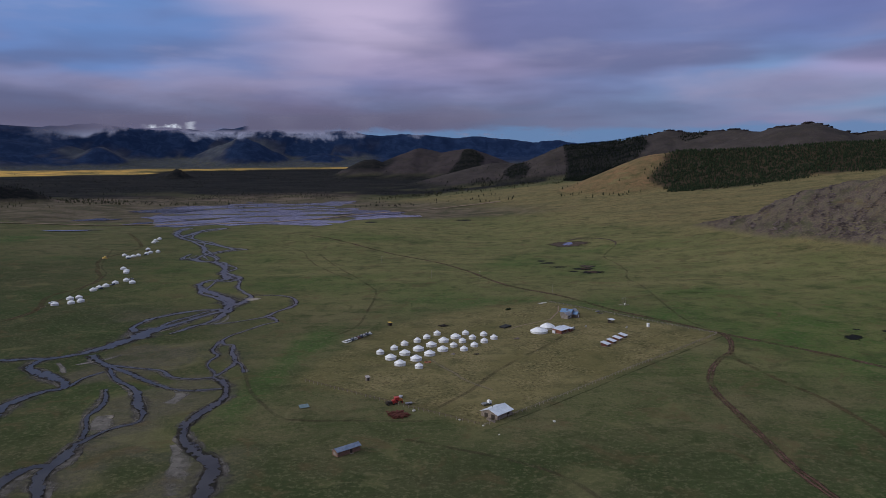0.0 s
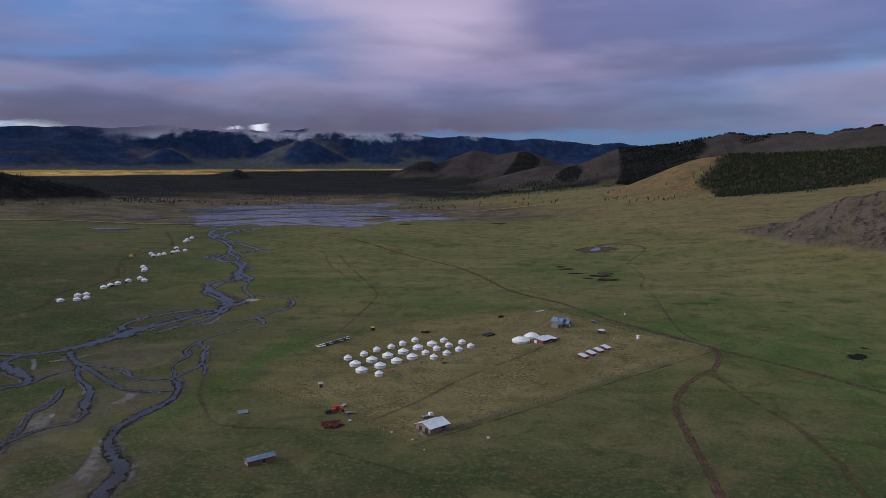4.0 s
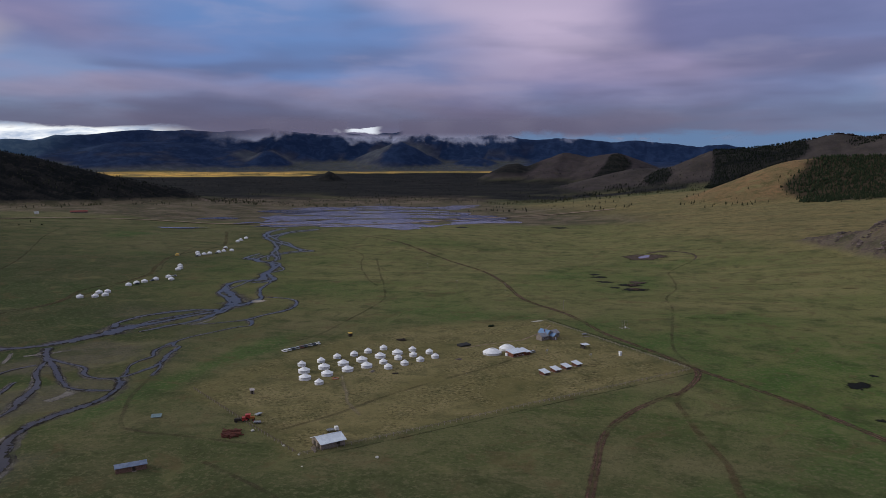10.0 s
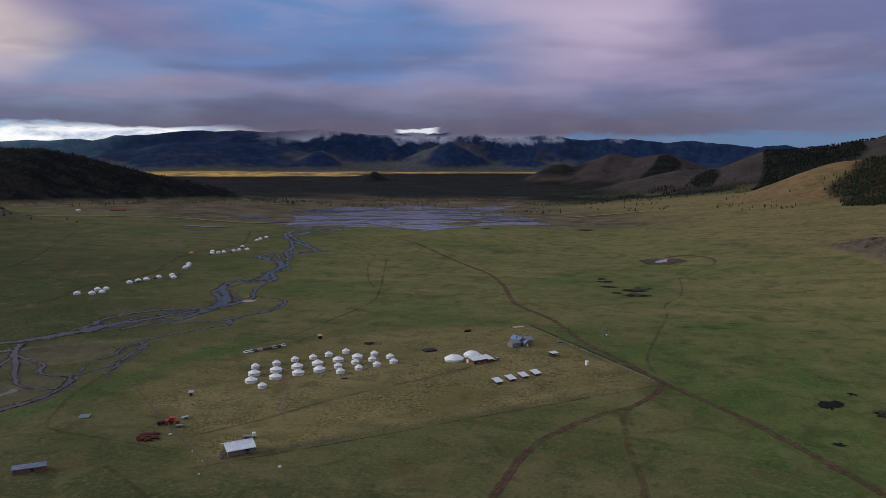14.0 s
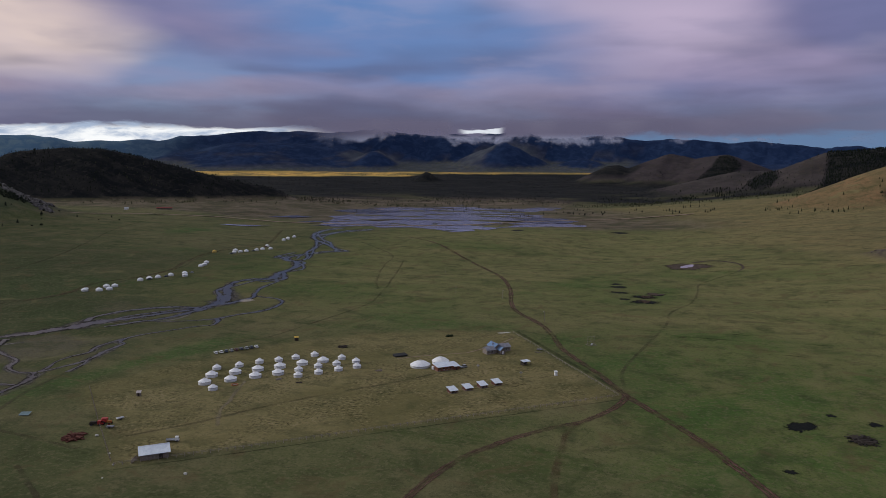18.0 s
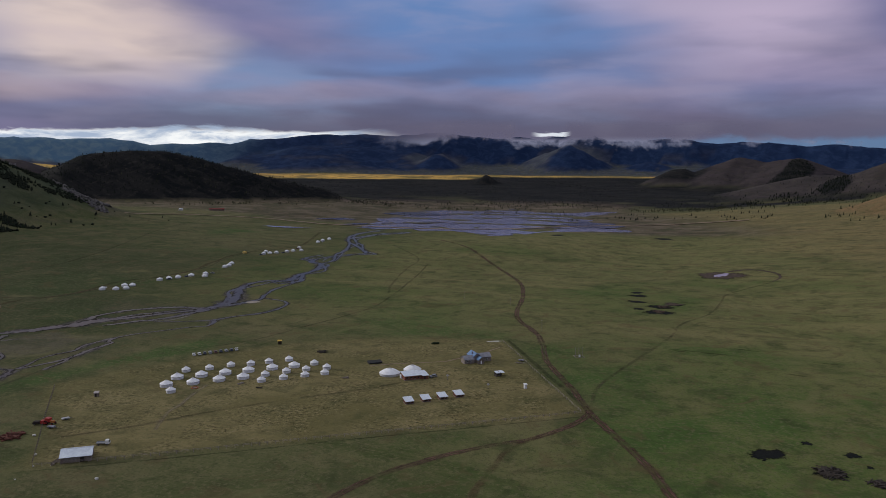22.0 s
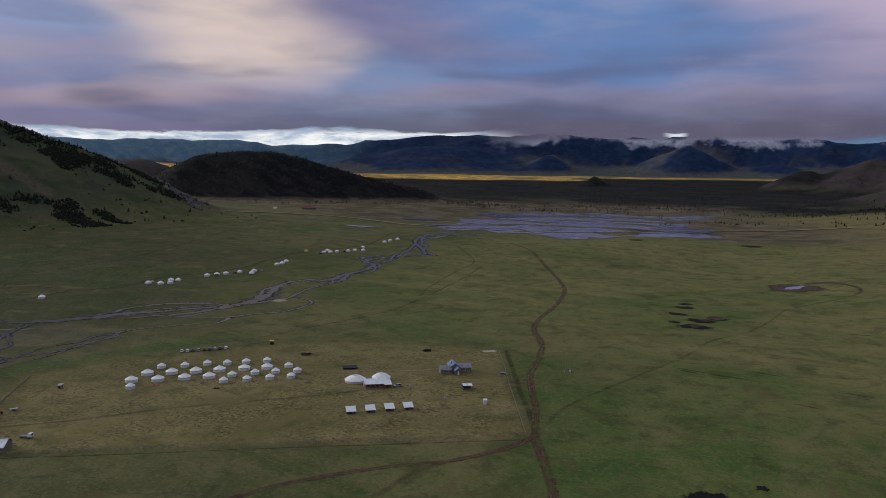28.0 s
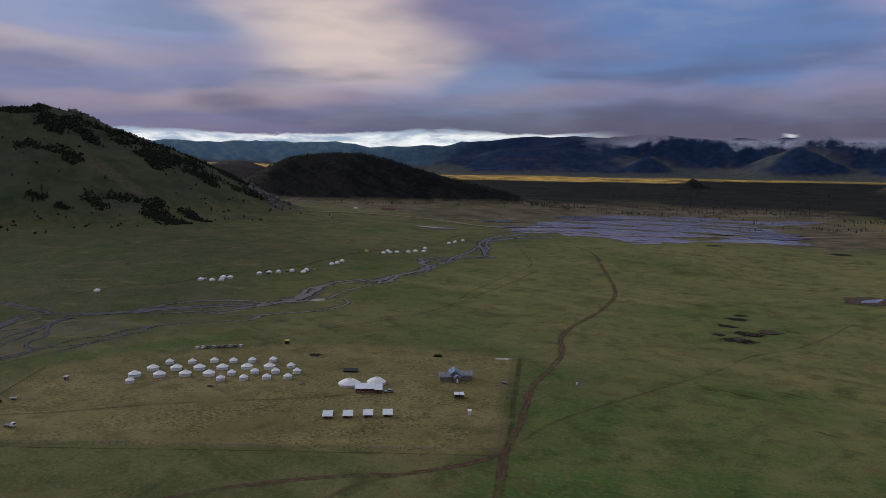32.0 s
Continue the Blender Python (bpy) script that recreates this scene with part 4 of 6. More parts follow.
for n, line in enumerate((*BRAIDS, *THREADS)):
    line = [(x, y, w * (0.8 if y < 470 else 1.0)) for x, y, w in line]
    strip("gravel_bank", line, GRAVEL, 0.06, 3.0, 0.7, 200 + n, 2.6, "grey-brown gravel banks along the braided stream", "river bank", 3.0)
    # flat dark margin: wet earth, with the banks' shade put into its colour
    strip("dark_bank", line, WET_SHADED_EARTH, 0.10, 2.5, 0.4, 100 + n, 1.6, "dark strip of wet earth and painted bank shade along the stream", "river bank", 5.0)
    strip("stream", line, STREAM, 0.16, 2.5, 0.5, 100 + n, 1.12, "shallow winding stream reflecting the violet sky", "river", 5.0)
# long dry bars of pale gravel inside the bends
for n, line in enumerate(([(-92, 250, 8), (-96, 268, 10), (-101, 285, 8), (-108, 298, 4)], [(-207, 425, 4), (-196, 437, 5), (-190, 446, 3)], [(-158, 530, 2), (-154, 548, 3), (-157, 566, 2)], [(-128, 352, 8), (-126, 366, 9), (-132, 378, 4)], [(-152, 336, 10), (-148, 320, 12), (-143, 306, 6)], [(-196, 498, 2), (-189, 511, 3), (-184, 524, 2)], [(-220, 430, 3), (-213, 420, 4), (-206, 408, 3)])):
    strip("gravel_bar", line, PALE_GRAVEL, 0.09, 3.0, 0.5, 240 + n, 1.2, "pale dry gravel bar in the stream bed", "gravel", 2.0)

NORTH = w_([(285, 330), (268, 362), (252, 392), (241, 411), (229, 432), (211, 456), (192, 482), (173, 514), (143, 561), (124, 604), (108, 635), (78, 676), (61, 714), (42, 775), (11, 850), (-28, 912), (-78, 975), (-160, 1073), (-225, 1125)], 5.0)
SOUTH = w_([(192, 482), (191, 466), (181, 438), (164, 415), (151, 392), (141, 362), (138, 328), (136, 295), (134, 260), (138, 215)], 5.0)
strip("dirt_track", NORTH, TRACK, 0.10, 4.0, 0.25, 7, 1.0, "rutted brown dirt track winding over the steppe", "dirt road", 2.0)
strip("dirt_track", SOUTH, TRACK, 0.12, 4.0, 0.25, 8, 0.9, "rutted brown dirt track curving past the fenced camp", "dirt road", 1.0)
strip("side_track", w_([(182, 440), (176, 420), (178, 398), (181, 374), (187, 344), (188, 315), (186, 285), (180, 240)], 4.0), OCHRE_TRACK, 0.11, 4.0, 0.4, 58, 1.0, "faint orange-brown wheel track through the grass", "dirt road", 2.0)
strip("camp_road", w_([(-300, 470), (-318, 520), (-311, 555), (-314, 590), (-330, 636), (-322, 680), (-328, 732), (-354, 785), (-387, 876), (-383, 959), (-399, 1022), (-466, 1148)], 5.0), OCHRE_TRACK, 0.11, 4.0, 0.4, 59, 1.3, "reddish trodden road past the gers beyond the stream", "dirt road", 4.0)
for n, line in enumerate(([(-109, 418), (-100, 390), (-92, 368), (-72, 331), (-58, 325), (-38, 324), (-5, 322)],
                          [(-140, 926), (-103, 823), (-58, 695), (-50, 657), (-50, 591), (-54, 520), (-70, 485)],
                          [(-416, 972), (-364, 820), (-332, 754), (-321, 681), (-312, 592), (-325, 540), (-420, 505)],
                          [(2, 340), (17, 363), (37, 403), (55, 432), (73, 458), (86, 482)],
                          [(-12, 300), (20, 282), (45, 262), (60, 235)],
                          [(240, 957), (220, 915), (206, 877), (207, 830), (206, 775), (192, 720), (194, 672), (187, 590), (183, 530), (190, 490)],
                          [(-263, 1048), (-173, 960), (-146, 884), (-112, 800), (-79, 737)],
                          [(-473, 481), (-450, 570), (-499, 733), (-684, 1006), (-780, 1200)])):
    strip("worn_path", w_(line, 3.2), FAINT, 0.09, 4.0, 0.4, 60 + n, 1.0, "faint worn earth path through short grass", "path", 2.0)


for n, line in enumerate(([(191, 484), (168, 514), (145, 544), (122, 575), (98, 606)], [(25, 311), (67, 352), (108, 394), (150, 435), (190, 474)])):
    strip("fence_grass", w_(line, 4.0 if n == 0 else 1.6), RANK, 0.07, 4.0, 0.4, 90 + n, 1.0, "dark rank grass growing along the camp fence", "grass", 1.0)
strip("camp_trail", w_([(-2, 428), (4, 414), (12, 397), (18, 382), (30, 366)], 3.0), PALE_TRAIL, 0.08, 3.0, 0.5, 97, 1.0, "pale trodden trail in the dry camp grass", "path", 1.5)
for n, line in enumerate(([(52, 504), (62, 515), (73, 524), (86, 534)], [(86, 534), (96, 560), (101, 585)])):
    strip("camp_path", w_(line, 1.6), SANDY, 0.09, 3.0, 0.4, 94 + n, 1.0, "pale trodden path between the camp buildings", "path", 1.0)
strip("shore_track", w_([(-935, 1141), (-869, 1244), (-738, 1302), (-635, 1300), (-470, 1296), (-360, 1305), (-289, 1330), (-215, 1390), (-150, 1500), (-39, 1600), (55, 1625), (155, 1637)], 14.0), SANDY, 1.0, 6.0, 0.4, 75, 1.0, "pale sandy track along the lake shore", "dirt road", 6.0)


def blob(name, x, y, rx, ry, turn, material, lift, seed, label, category, level=None):
    """A flat patch with a ragged outline."""
    rings, n = 4, 44
    ca, sa = math.cos(radians(turn)), math.sin(radians(turn))
    ang = np.arange(n) * 2 * np.pi / n
    g = 1 + 0.9 * fbm(np.cos(ang) * 3 + seed * 9.1, np.sin(ang) * 3, 1.6, 3, seed) + 0.5 * fbm(np.cos(ang) * 9, np.sin(ang) * 9 + seed, 1.6, 2, seed + 3)
    k = np.repeat(np.arange(rings + 1) / rings, n)
    px, py = np.tile(rx * g * np.cos(ang), rings + 1) * k, np.tile(ry * g * np.sin(ang), rings + 1) * k
    wx, wy = x + px * ca - py * sa, y + px * sa + py * ca
    wz = np.full(len(wx), level) if level is not None else height(wx, wy) + lift
    verts, uvs = np.column_stack([wx, wy, wz]).tolist(), (0.5 + 0.5 * k).tolist()
    faces = [(k * n + i, k * n + (i + 1) % n, (k + 1) * n + (i + 1) % n, (k + 1) * n + i) for k in range(rings) for i in range(n)]
    me = bpy.data.meshes.new(name)
    me.from_pydata(verts, [], faces)
    layer = me.uv_layers.new(name="UVMap")
    for lp in me.loops:
        layer.data[lp.index].uv = (uvs[lp.vertex_index], 0.0)
    if me.polygons[n].normal.z < 0:
        me.flip_normals()
    me.materials.append(material)
    return tagged(new(name, me), label, category, kind="structure")


# ---- lake and ponds ----
blob("lake", -325, 1650, 320, 420, 5, LAKE_WATER, 0, 3, "wide shallow lake at the edge of the dark woods", "lake", LAKE_LEVEL + 0.75)
for n, (x, y, rx, ry) in enumerate(((-640, 1440, 42, 34), (-575, 1190, 40, 10), (-120, 1560, 50, 80), (-430, 1290, 60, 14), (-520, 1330, 30, 16), (-600, 1700, 60, 90))):
    blob("pool", x, y, rx, ry, 15 * n, WATER, 0.9, 20 + n, "shallow pool of still grey water in marsh grass", "pond")
for n, (x, y, rx, ry, a) in enumerate(((-420, 1560, 40, 22, 8), (-210, 1500, 60, 26, -12), (-280, 1720, 70, 24, 10), (-500, 1760, 40, 28, 0), (-170, 1620, 50, 20, 5), (-440, 1430, 40, 14, 15), (-330, 1860, 80, 30, 0), (-330, 1480, 60, 18, 10), (-250, 1640, 50, 22, -10), (-150, 1520, 60, 20, 20), (-390, 1650, 40, 20, 5), (-520, 1560, 45, 30, 0), (-220, 1820, 70, 40, 0), (-430, 1800, 50, 30, 0))):
    blob("marsh_island", x, y, rx, ry, a, MARSH, 0, 40 + n, "low muddy island of marsh grass in the lake", "island", LAKE_LEVEL + 0.9)
rnd = random.Random(31)
for n in range(16):
    blob("sedge_patch", rnd.uniform(215, 430), rnd.uniform(930, 1250), rnd.uniform(7, 15), rnd.uniform(1.5, 3.0), rnd.uniform(-8, 8), SEDGE, 0.15, 150 + n, "dark streak of sedge on the yellow slope", "grass")
for n in range(12):
    blob("sedge_patch", rnd.uniform(200, 420), rnd.uniform(600, 880), rnd.uniform(6, 14), rnd.uniform(1.2, 2.4), rnd.uniform(-8, 8), SEDGE, 0.15, 170 + n, "dark streak of sedge in the pasture", "grass")
blob("pond_margin", 183, 1004, 30, 26, -20, MUD, 0.2, 61, "trampled muddy margin round a small pond", "mud")
blob("pond", 186, 1002, 6, 14, -20, WATER, 0.35, 62, "small pale pond ringed with mud", "pond")
strip("mud_gully", [(190, 1030, 8), (212, 1042, 5), (236, 1020, 4), (246, 990, 3), (240, 960, 2)], MUD, 0.2, 4, 0.5, 71, 1.0, "muddy gully leading from the pond", "gully", 3.0)
blob("sand_bar", -154, 634, 6, 6, 30, plain("pale_sand", (0.26, 0.22, 0.18), (0.36, 0.31, 0.26), 0.3), 0.22, 63, "pale bar of sand beside the stream", "sand")
for n, (x, y, rx, ry, a) in enumerate(((271, 465, 7.6, 6.2, 60), (285, 486, 2.8, 2.2, 60), (302, 480, 3.8, 3, 40), (308, 469, 1.5, 1.5, 0), (264, 408, 2.5, 2, 0), (134, 838, 8, 7, 20), (128, 856, 7, 6, 10), (139, 806, 8, 6, 0), (149, 771, 5, 5, -20), (167, 763, 13, 10, 10), (165, 789, 11, 9, 0), (173, 804, 8, 6, 0), (-105, 1300, 12, 14, 0), (60, 1330, 16, 12, 0))):
    blob("peat_patch", x, y, rx * 1.15, ry * 1.15, a, PEAT, 0.12, 80 + n, "black patch of trampled wet earth in the grass", "bare earth")
for n, (x, y, rx, ry) in enumerate(((172, 806, 9, 6), (168, 812, 5, 4))):
    blob("earth_mound", x, y, rx, ry, 20, MUD, 0.25, 95 + n, "low brown mound of turned earth", "earth mound")


# ---- building blocks ----
def part(name, bm, material, parent=None, label=""):
    me = bpy.data.meshes.new(name)
    bm.to_mesh(me)
    bm.free()
    me.materials.append(material)
    ob = new(name, me)
    if parent is not None:
        ob.parent = parent
    if label:
        ob["label"] = label
    return ob


def box(w, d, h, at=(0, 0, 0), bevel=0.0, turn=(0, 0, 0)):
    """A box on its base."""
    bm = bmesh.new()
    bmesh.ops.create_cube(bm, size=1.0)
    bmesh.ops.scale(bm, vec=(w, d, h), verts=bm.verts)
    bmesh.ops.translate(bm, vec=(0, 0, h / 2), verts=bm.verts)
    if bevel:
        bmesh.ops.bevel(bm, geom=bm.edges[:], offset=bevel, segments=1, affect="EDGES")
    bm.transform(pose(*at, *turn))
    return bm


def rod(r0, r1, h, at=(0, 0, 0), sides=8, turn=(0, 0, 0), caps=True):
    bm = bmesh.new()
    bmesh.ops.create_cone(bm, cap_ends=caps, segments=sides, radius1=r0, radius2=r1, depth=h)
    bmesh.ops.translate(bm, vec=(0, 0, h / 2), verts=bm.verts)
    bm.transform(pose(*at, *turn))
    return bm


def lathe(profile, sides=24):
    bm = bmesh.new()
    rings = [[bm.verts.new((r * math.cos(2 * math.pi * i / sides), r * math.sin(2 * math.pi * i / sides), z)) for i in range(sides)] for r, z in profile]
    for a, b in zip(rings, rings[1:]):
        for i in range(sides):
            bm.faces.new((a[i], a[(i + 1) % sides], b[(i + 1) % sides], b[i]))
    return bm


def joined(*bms):
    me = bpy.data.meshes.new("joined")
    out = bmesh.new()
    for b in bms:
        b.to_mesh(me)
        out.from_mesh(me)
        b.free()
    bpy.data.meshes.remove(me)
    return out


def prism(profile, length, at=(0, 0, 0), turn=(0, 0, 0)):
    """A profile in x and z drawn out along y, centred."""
    bm = bmesh.new()
    a = [bm.verts.new((x, -length / 2, z)) for x, z in profile]
    b = [bm.verts.new((x, length / 2, z)) for x, z in profile]
    bm.faces.new(a)
    bm.faces.new(b[::-1])
    n = len(profile)
    for i in range(n):
        bm.faces.new((a[i], b[i], b[(i + 1) % n], a[(i + 1) % n]))
    bmesh.ops.recalc_face_normals(bm, faces=bm.faces[:])
    bm.transform(pose(*at, *turn))
    return bm


def thing(name, x, y, turn, label, category, group="", sink=0.06):
    root = new(name)
    root.matrix_world = pose(x, y, ground_at(x, y) - sink, 0, 0, turn)
    return tagged(root, label, category, group)


# ---- gers ----
def make_ger(x, y, dia, turn, label, group, cover=FELT, roof=FELT_ROOF):
    g = thing("ger", x, y, turn, label, "ger", group)
    hall = dia > 9
    r, wall, top = dia / 2, 1.4 if hall else 1.5 + 0.03 * min(dia, 7), 3.6 if hall else 2.45 + 0.11 * dia
    rise = top - wall
    part("wall", lathe([(r * 1.01, 0), (r * 1.015, 0.6), (r, wall * 0.8), (r * 0.985, wall)], 28), cover, g)
    slope = ((0.88, 0.26), (0.66, 0.58), (0.42, 0.84), (0.22, 0.975)) if hall else ((0.80, 0.24), (0.62, 0.50), (0.40, 0.78), (0.24, 0.96))
    part("roof", lathe([(r * 1.05, wall - 0.14), (r * 1.03, wall + 0.03)] + [(r * a, wall + h * rise) for a, h in slope] + [(0.05, top)], 28), roof, g)
    # a dark grey ring just below the roof's edge
    part("eave_band", lathe([(r * 1.045, wall - 0.20), (r * 1.055, wall - 0.15), (r * 1.045, wall - 0.10)], 28), DARK_EAVE, g, "dark band under the eave")
    part("crown", lathe([(r * 0.25, top - 0.06), (r * 0.25, top + 0.06), (r * 0.17, top + 0.14), (0.03, top + 0.17)], 12), CROWN, g, "greyish felt crown cover")
    for h in (0.55, 1.15):
        part("band", lathe([(r * 1.022, h), (r * 1.03, h + 0.04), (r * 1.022, h + 0.1)], 28), ROPE, g, "grey rope band")
    d = part("door", box(0.95, 0.12, 1.5, (0, -r * 1.02, 0.05), 0.02), PAINTED_DOOR, g, "painted wooden door")
    part("door_frame", joined(box(0.1, 0.16, 1.6, (-0.53, -r * 1.02, 0.0)), box(0.1, 0.16, 1.6, (0.53, -r * 1.02, 0.0)), box(1.16, 0.16, 0.1, (0, -r * 1.02, 1.56))), PLANK, d)
    part("stovepipe", rod(0.07, 0.07, 0.9, (0.25, 0.2, top - 0.1), 8), STEEL, g, "thin steel stovepipe")
    return g


CAMP = [(-19, 416, 1), (-8, 409, 0), (-25, 429, 1), (-32, 442, 0), (-10, 426, 1), (-17, 439, 1), (-24, 452, 0), (-2, 437, 1), (-9, 449, 1), (-18, 463, 0), (6, 447, 1), (-1, 459, 1), (-10, 471, 0), (19, 447, 0), (13, 457, 0), (7, 470, 1), (-4, 480, 0), (26, 457, 0), (19, 468, 0), (15, 480, 1), (3, 490, 0), (33, 467, 0), (26, 477, 0), (22, 490, 0), (40, 476, 0), (34, 486, 0)]
first = {}
for x, y, big in CAMP:
    if big not in first:
        first[big] = make_ger(x, y, (4.7, 6.5)[big], 150, ("small white canvas ger with a low cone roof", "large white canvas ger with a low cone roof")[big] + " on dry grass", "gers of the fenced camp")
    else:
        copy_thing(first[big], pose(x, y, ground_at(x, y) - 0.06, 0, 0, 150 + 8 * math.sin(x * 3 + y)))
FARCAMP = [(-307, 601), (-297, 608), (-306, 625), (-293, 616), (-301, 630), (-305, 666), (-305, 678), (-303, 688), (-301, 704), (-287, 709), (-297, 720), (-317, 769), (-321, 780), (-330, 794), (-361, 885), (-359, 895), (-357, 905), (-354, 923), (-354, 936), (-369, 968), (-348, 946), (-373, 903), (-385, 1032), (-389, 1049), (-389, 1066), (-304, 500)]
far_first = None
for x, y in FARCAMP:
    if far_first is None:
        far_first = make_ger(x, y, 5.8, 140, "white canvas ger in a loose row beyond the stream", "gers beyond the stream")
    else:
        copy_thing(far_first, pose(x, y, ground_at(x, y) - 0.06, 0, 0, 140 + 12 * math.sin(x * 5 + y)))
make_ger(-385, 876, 5.2, 140, "small yellow canvas ger standing apart", "gers beyond the stream", YELLOW, YELLOW)
make_ger(72.2, 493.6, 11.4, 230, "very large white ger used as dining hall", "dining gers", FELT_GREY, FELT_ROOF)
make_ger(79.9, 506, 10.0, 230, "large white ger behind the dining building", "dining gers", FELT_GREY, FELT_ROOF)


# ---- houses ----
def gable_roof(w, d, eave, ridge_, over=0.35, thick=0.12, at=(0, 0, 0), turn=(0, 0, 0), along="y"):
    """Two roof slabs; the ridge runs along y of the block, which is w wide in x."""
    h, s = w / 2 + over, (ridge_ - eave) / (w / 2)
    lo = eave - over * s
    prof = [(-h, lo), (0, ridge_), (h, lo), (h, lo + thick), (0, ridge_ + thick), (-h, lo + thick)]
    return prism(prof, d + 2 * over, at, turn)


def gable_walls(w, d, eave, ridge_, at=(0, 0, 0), turn=(0, 0, 0)):
    return prism([(-w / 2, 0), (w / 2, 0), (w / 2, eave), (0, ridge_ - 0.03), (-w / 2, eave)], d, at, turn)


def make_cabin(x, y):
    c = thing("cabin", x, y, 49, "small red-brown plank cabin with a pale tin mono-pitch roof", "cabin", "four cabins in a row")
    part("wall", prism([(-2.0, 0), (2.0, 0), (2.0, 2.5), (-2.0, 1.65)], 4.0, (0, 0.2, 0), (0, 0, 90)), BRICK, c)
    part("roof", prism([(-2.7, 1.48), (2.5, 2.6), (2.5, 2.7), (-2.7, 1.58)], 4.8, (0, 0.2, 0), (0, 0, 90)), TIN, c, "pale tin roof")
    part("base", box(4.2, 4.3, 0.25, (0, 0.2, 0)), LOG, c)
    for px in (-1.9, 1.9):
        part("porch_post", box(0.12, 0.12, 1.6, (px, -2.3, 0)), PLANK, c)
    d = part("door", box(0.85, 0.08, 1.4, (-0.5, -1.82, 0.2)), DARK_WOOD, c)
    part("handle", box(0.05, 0.08, 0.15, (-0.2, -1.88, 1.0)), STEEL, d)
    w = part("window", box(0.8, 0.06, 0.55, (0.9, -1.82, 0.95)), GLASS, c, "small dark window")
    part("frame", joined(box(0.95, 0.1, 0.08, (0.9, -1.83, 0.88)), box(0.95, 0.1, 0.08, (0.9, -1.83, 1.5))), WHITE, w)
    return c


cabin = make_cabin(108.0, 453.2)
for x, y in ((113.6, 460.6), (119.1, 468.2), (124.7, 475.5)):
    copy_thing(cabin, pose(x, y, ground_at(x, y) - 0.06, 0, 0, 49))


def make_lodge():
    l = thing("log_house", 102.9, 543, 48, "grey log guest house with crossing blue-grey tin gables", "house")
    part("left_wing", gable_walls(5.5, 6.5, 2.7, 4.3, (-5.6, 0, 0), (0, 0, 90)), LOG, l)
    part("right_wing", gable_walls(6.0, 9.0, 2.9, 4.6, (5.6, 2.2, 0), (0, 0, 90)), LOG, l)
    part("centre", gable_walls(5.6, 8.5, 3.6, 5.6, (0, 2.5, 0)), LOG, l)
    part("porch", gable_walls(3.6, 4.0, 2.6, 4.1, (1.2, -3.6, 0)), PLANK, l)
    part("left_roof", gable_roof(5.5, 6.5, 2.7, 4.3, 0.4, 0.1, (-5.6, 0, 0), (0, 0, 90)), TIN_GREY, l, "grey tin roof")
    part("right_roof", gable_roof(6.0, 9.0, 2.9, 4.6, 0.4, 0.1, (5.6, 2.2, 0), (0, 0, 90)), TIN_GREY, l, "grey tin roof")
    part("centre_roof", gable_roof(5.6, 8.5, 3.6, 5.6, 0.4, 0.1, (0, 2.5, 0)), TIN_BLUE, l, "blue tin roof")
    part("porch_roof", gable_roof(3.6, 4.0, 2.6, 4.1, 0.35, 0.1, (1.2, -3.6, 0)), TIN_BLUE, l, "blue tin roof")
    part("chimney", box(0.5, 0.5, 1.4, (-1.5, 2.0, 4.4)), BRICK, l, "brick chimney")
    part("door", box(0.9, 0.1, 1.9, (1.2, -5.62, 0.15)), WHITE, l, "white door")
    for wx, wy in ((-6.8, -2.8), (-4.6, -2.8), (4.2, -0.85), (7.2, -0.85)):
        w = part("window", box(0.9, 0.08, 1.0, (wx, wy, 1.0)), GLASS, l)
        part("window_frame", joined(box(1.06, 0.1, 0.09, (wx, wy - 0.02, 0.92)), box(1.06, 0.1, 0.09, (wx, wy - 0.02, 1.98)), box(0.09, 0.1, 1.15, (wx - 0.5, wy - 0.02, 0.92)), box(0.09, 0.1, 1.15, (wx + 0.5, wy - 0.02, 0.92))), WHITE, w)
    part("step", box(1.6, 0.9, 0.2, (1.2, -6.1, 0)), PLANK, l)
    l.scale = (0.96, 1.05, 1.04)
    return l


make_lodge()


def make_dining_hall():
    d = thing("dining_hall", 88.0, 494.2, 49, "long red-brown dining building with a pale tin roof", "building")
    part("main_wall", prism([(-4.0, 0), (4.0, 0), (4.0, 3.6), (-4.0, 2.7)], 11.5, (-2.2, 0.0, 0), (0, 0, 90)), REDWOOD, d)
    part("main_roof", prism([(-4.5, 2.62), (4.4, 3.66), (4.4, 3.78), (-4.5, 2.74)], 12.3, (-2.2, 0, 0), (0, 0, 90)), TIN, d, "pale tin roof")
    part("annex_wall", prism([(-4.6, 0), (3.6, 0), (3.6, 3.3), (-4.6, 2.35)], 4.2, (5.7, -0.4, 0), (0, 0, 90)), REDWOOD, d)
    part("annex_roof", prism([(-5.2, 2.28), (4.0, 3.38), (4.0, 3.5), (-5.2, 2.4)], 4.8, (5.8, -0.4, 0), (0, 0, 90)), TIN, d, "pale tin roof")
    part("plinth", box(12.0, 8.4, 0.3, (-2.2, 0, 0)), LOG, d)
    for wx in (-6.2, -3.6, -1.0, 1.4):
        w = part("window", box(1.1, 0.08, 1.0, (wx, -4.03, 1.0)), GLASS, d)
        part("sill", box(1.3, 0.16, 0.08, (wx, -4.06, 0.9)), WHITE, w)
    part("door", box(1.0, 0.1, 2.0, (5.4, -5.02, 0.1)), DARK_WOOD, d)
    part("passage", box(2.6, 2.4, 2.1, (-7.5, 2.5, 0), 0.1), FELT, d, "white canvas passage to the ger")
    part("flue", rod(0.12, 0.12, 1.5, (1.0, 1.8, 3.2), 10), STEEL, d)
    d.scale = (0.86, 0.86, 0.92)
    return d


make_dining_hall()


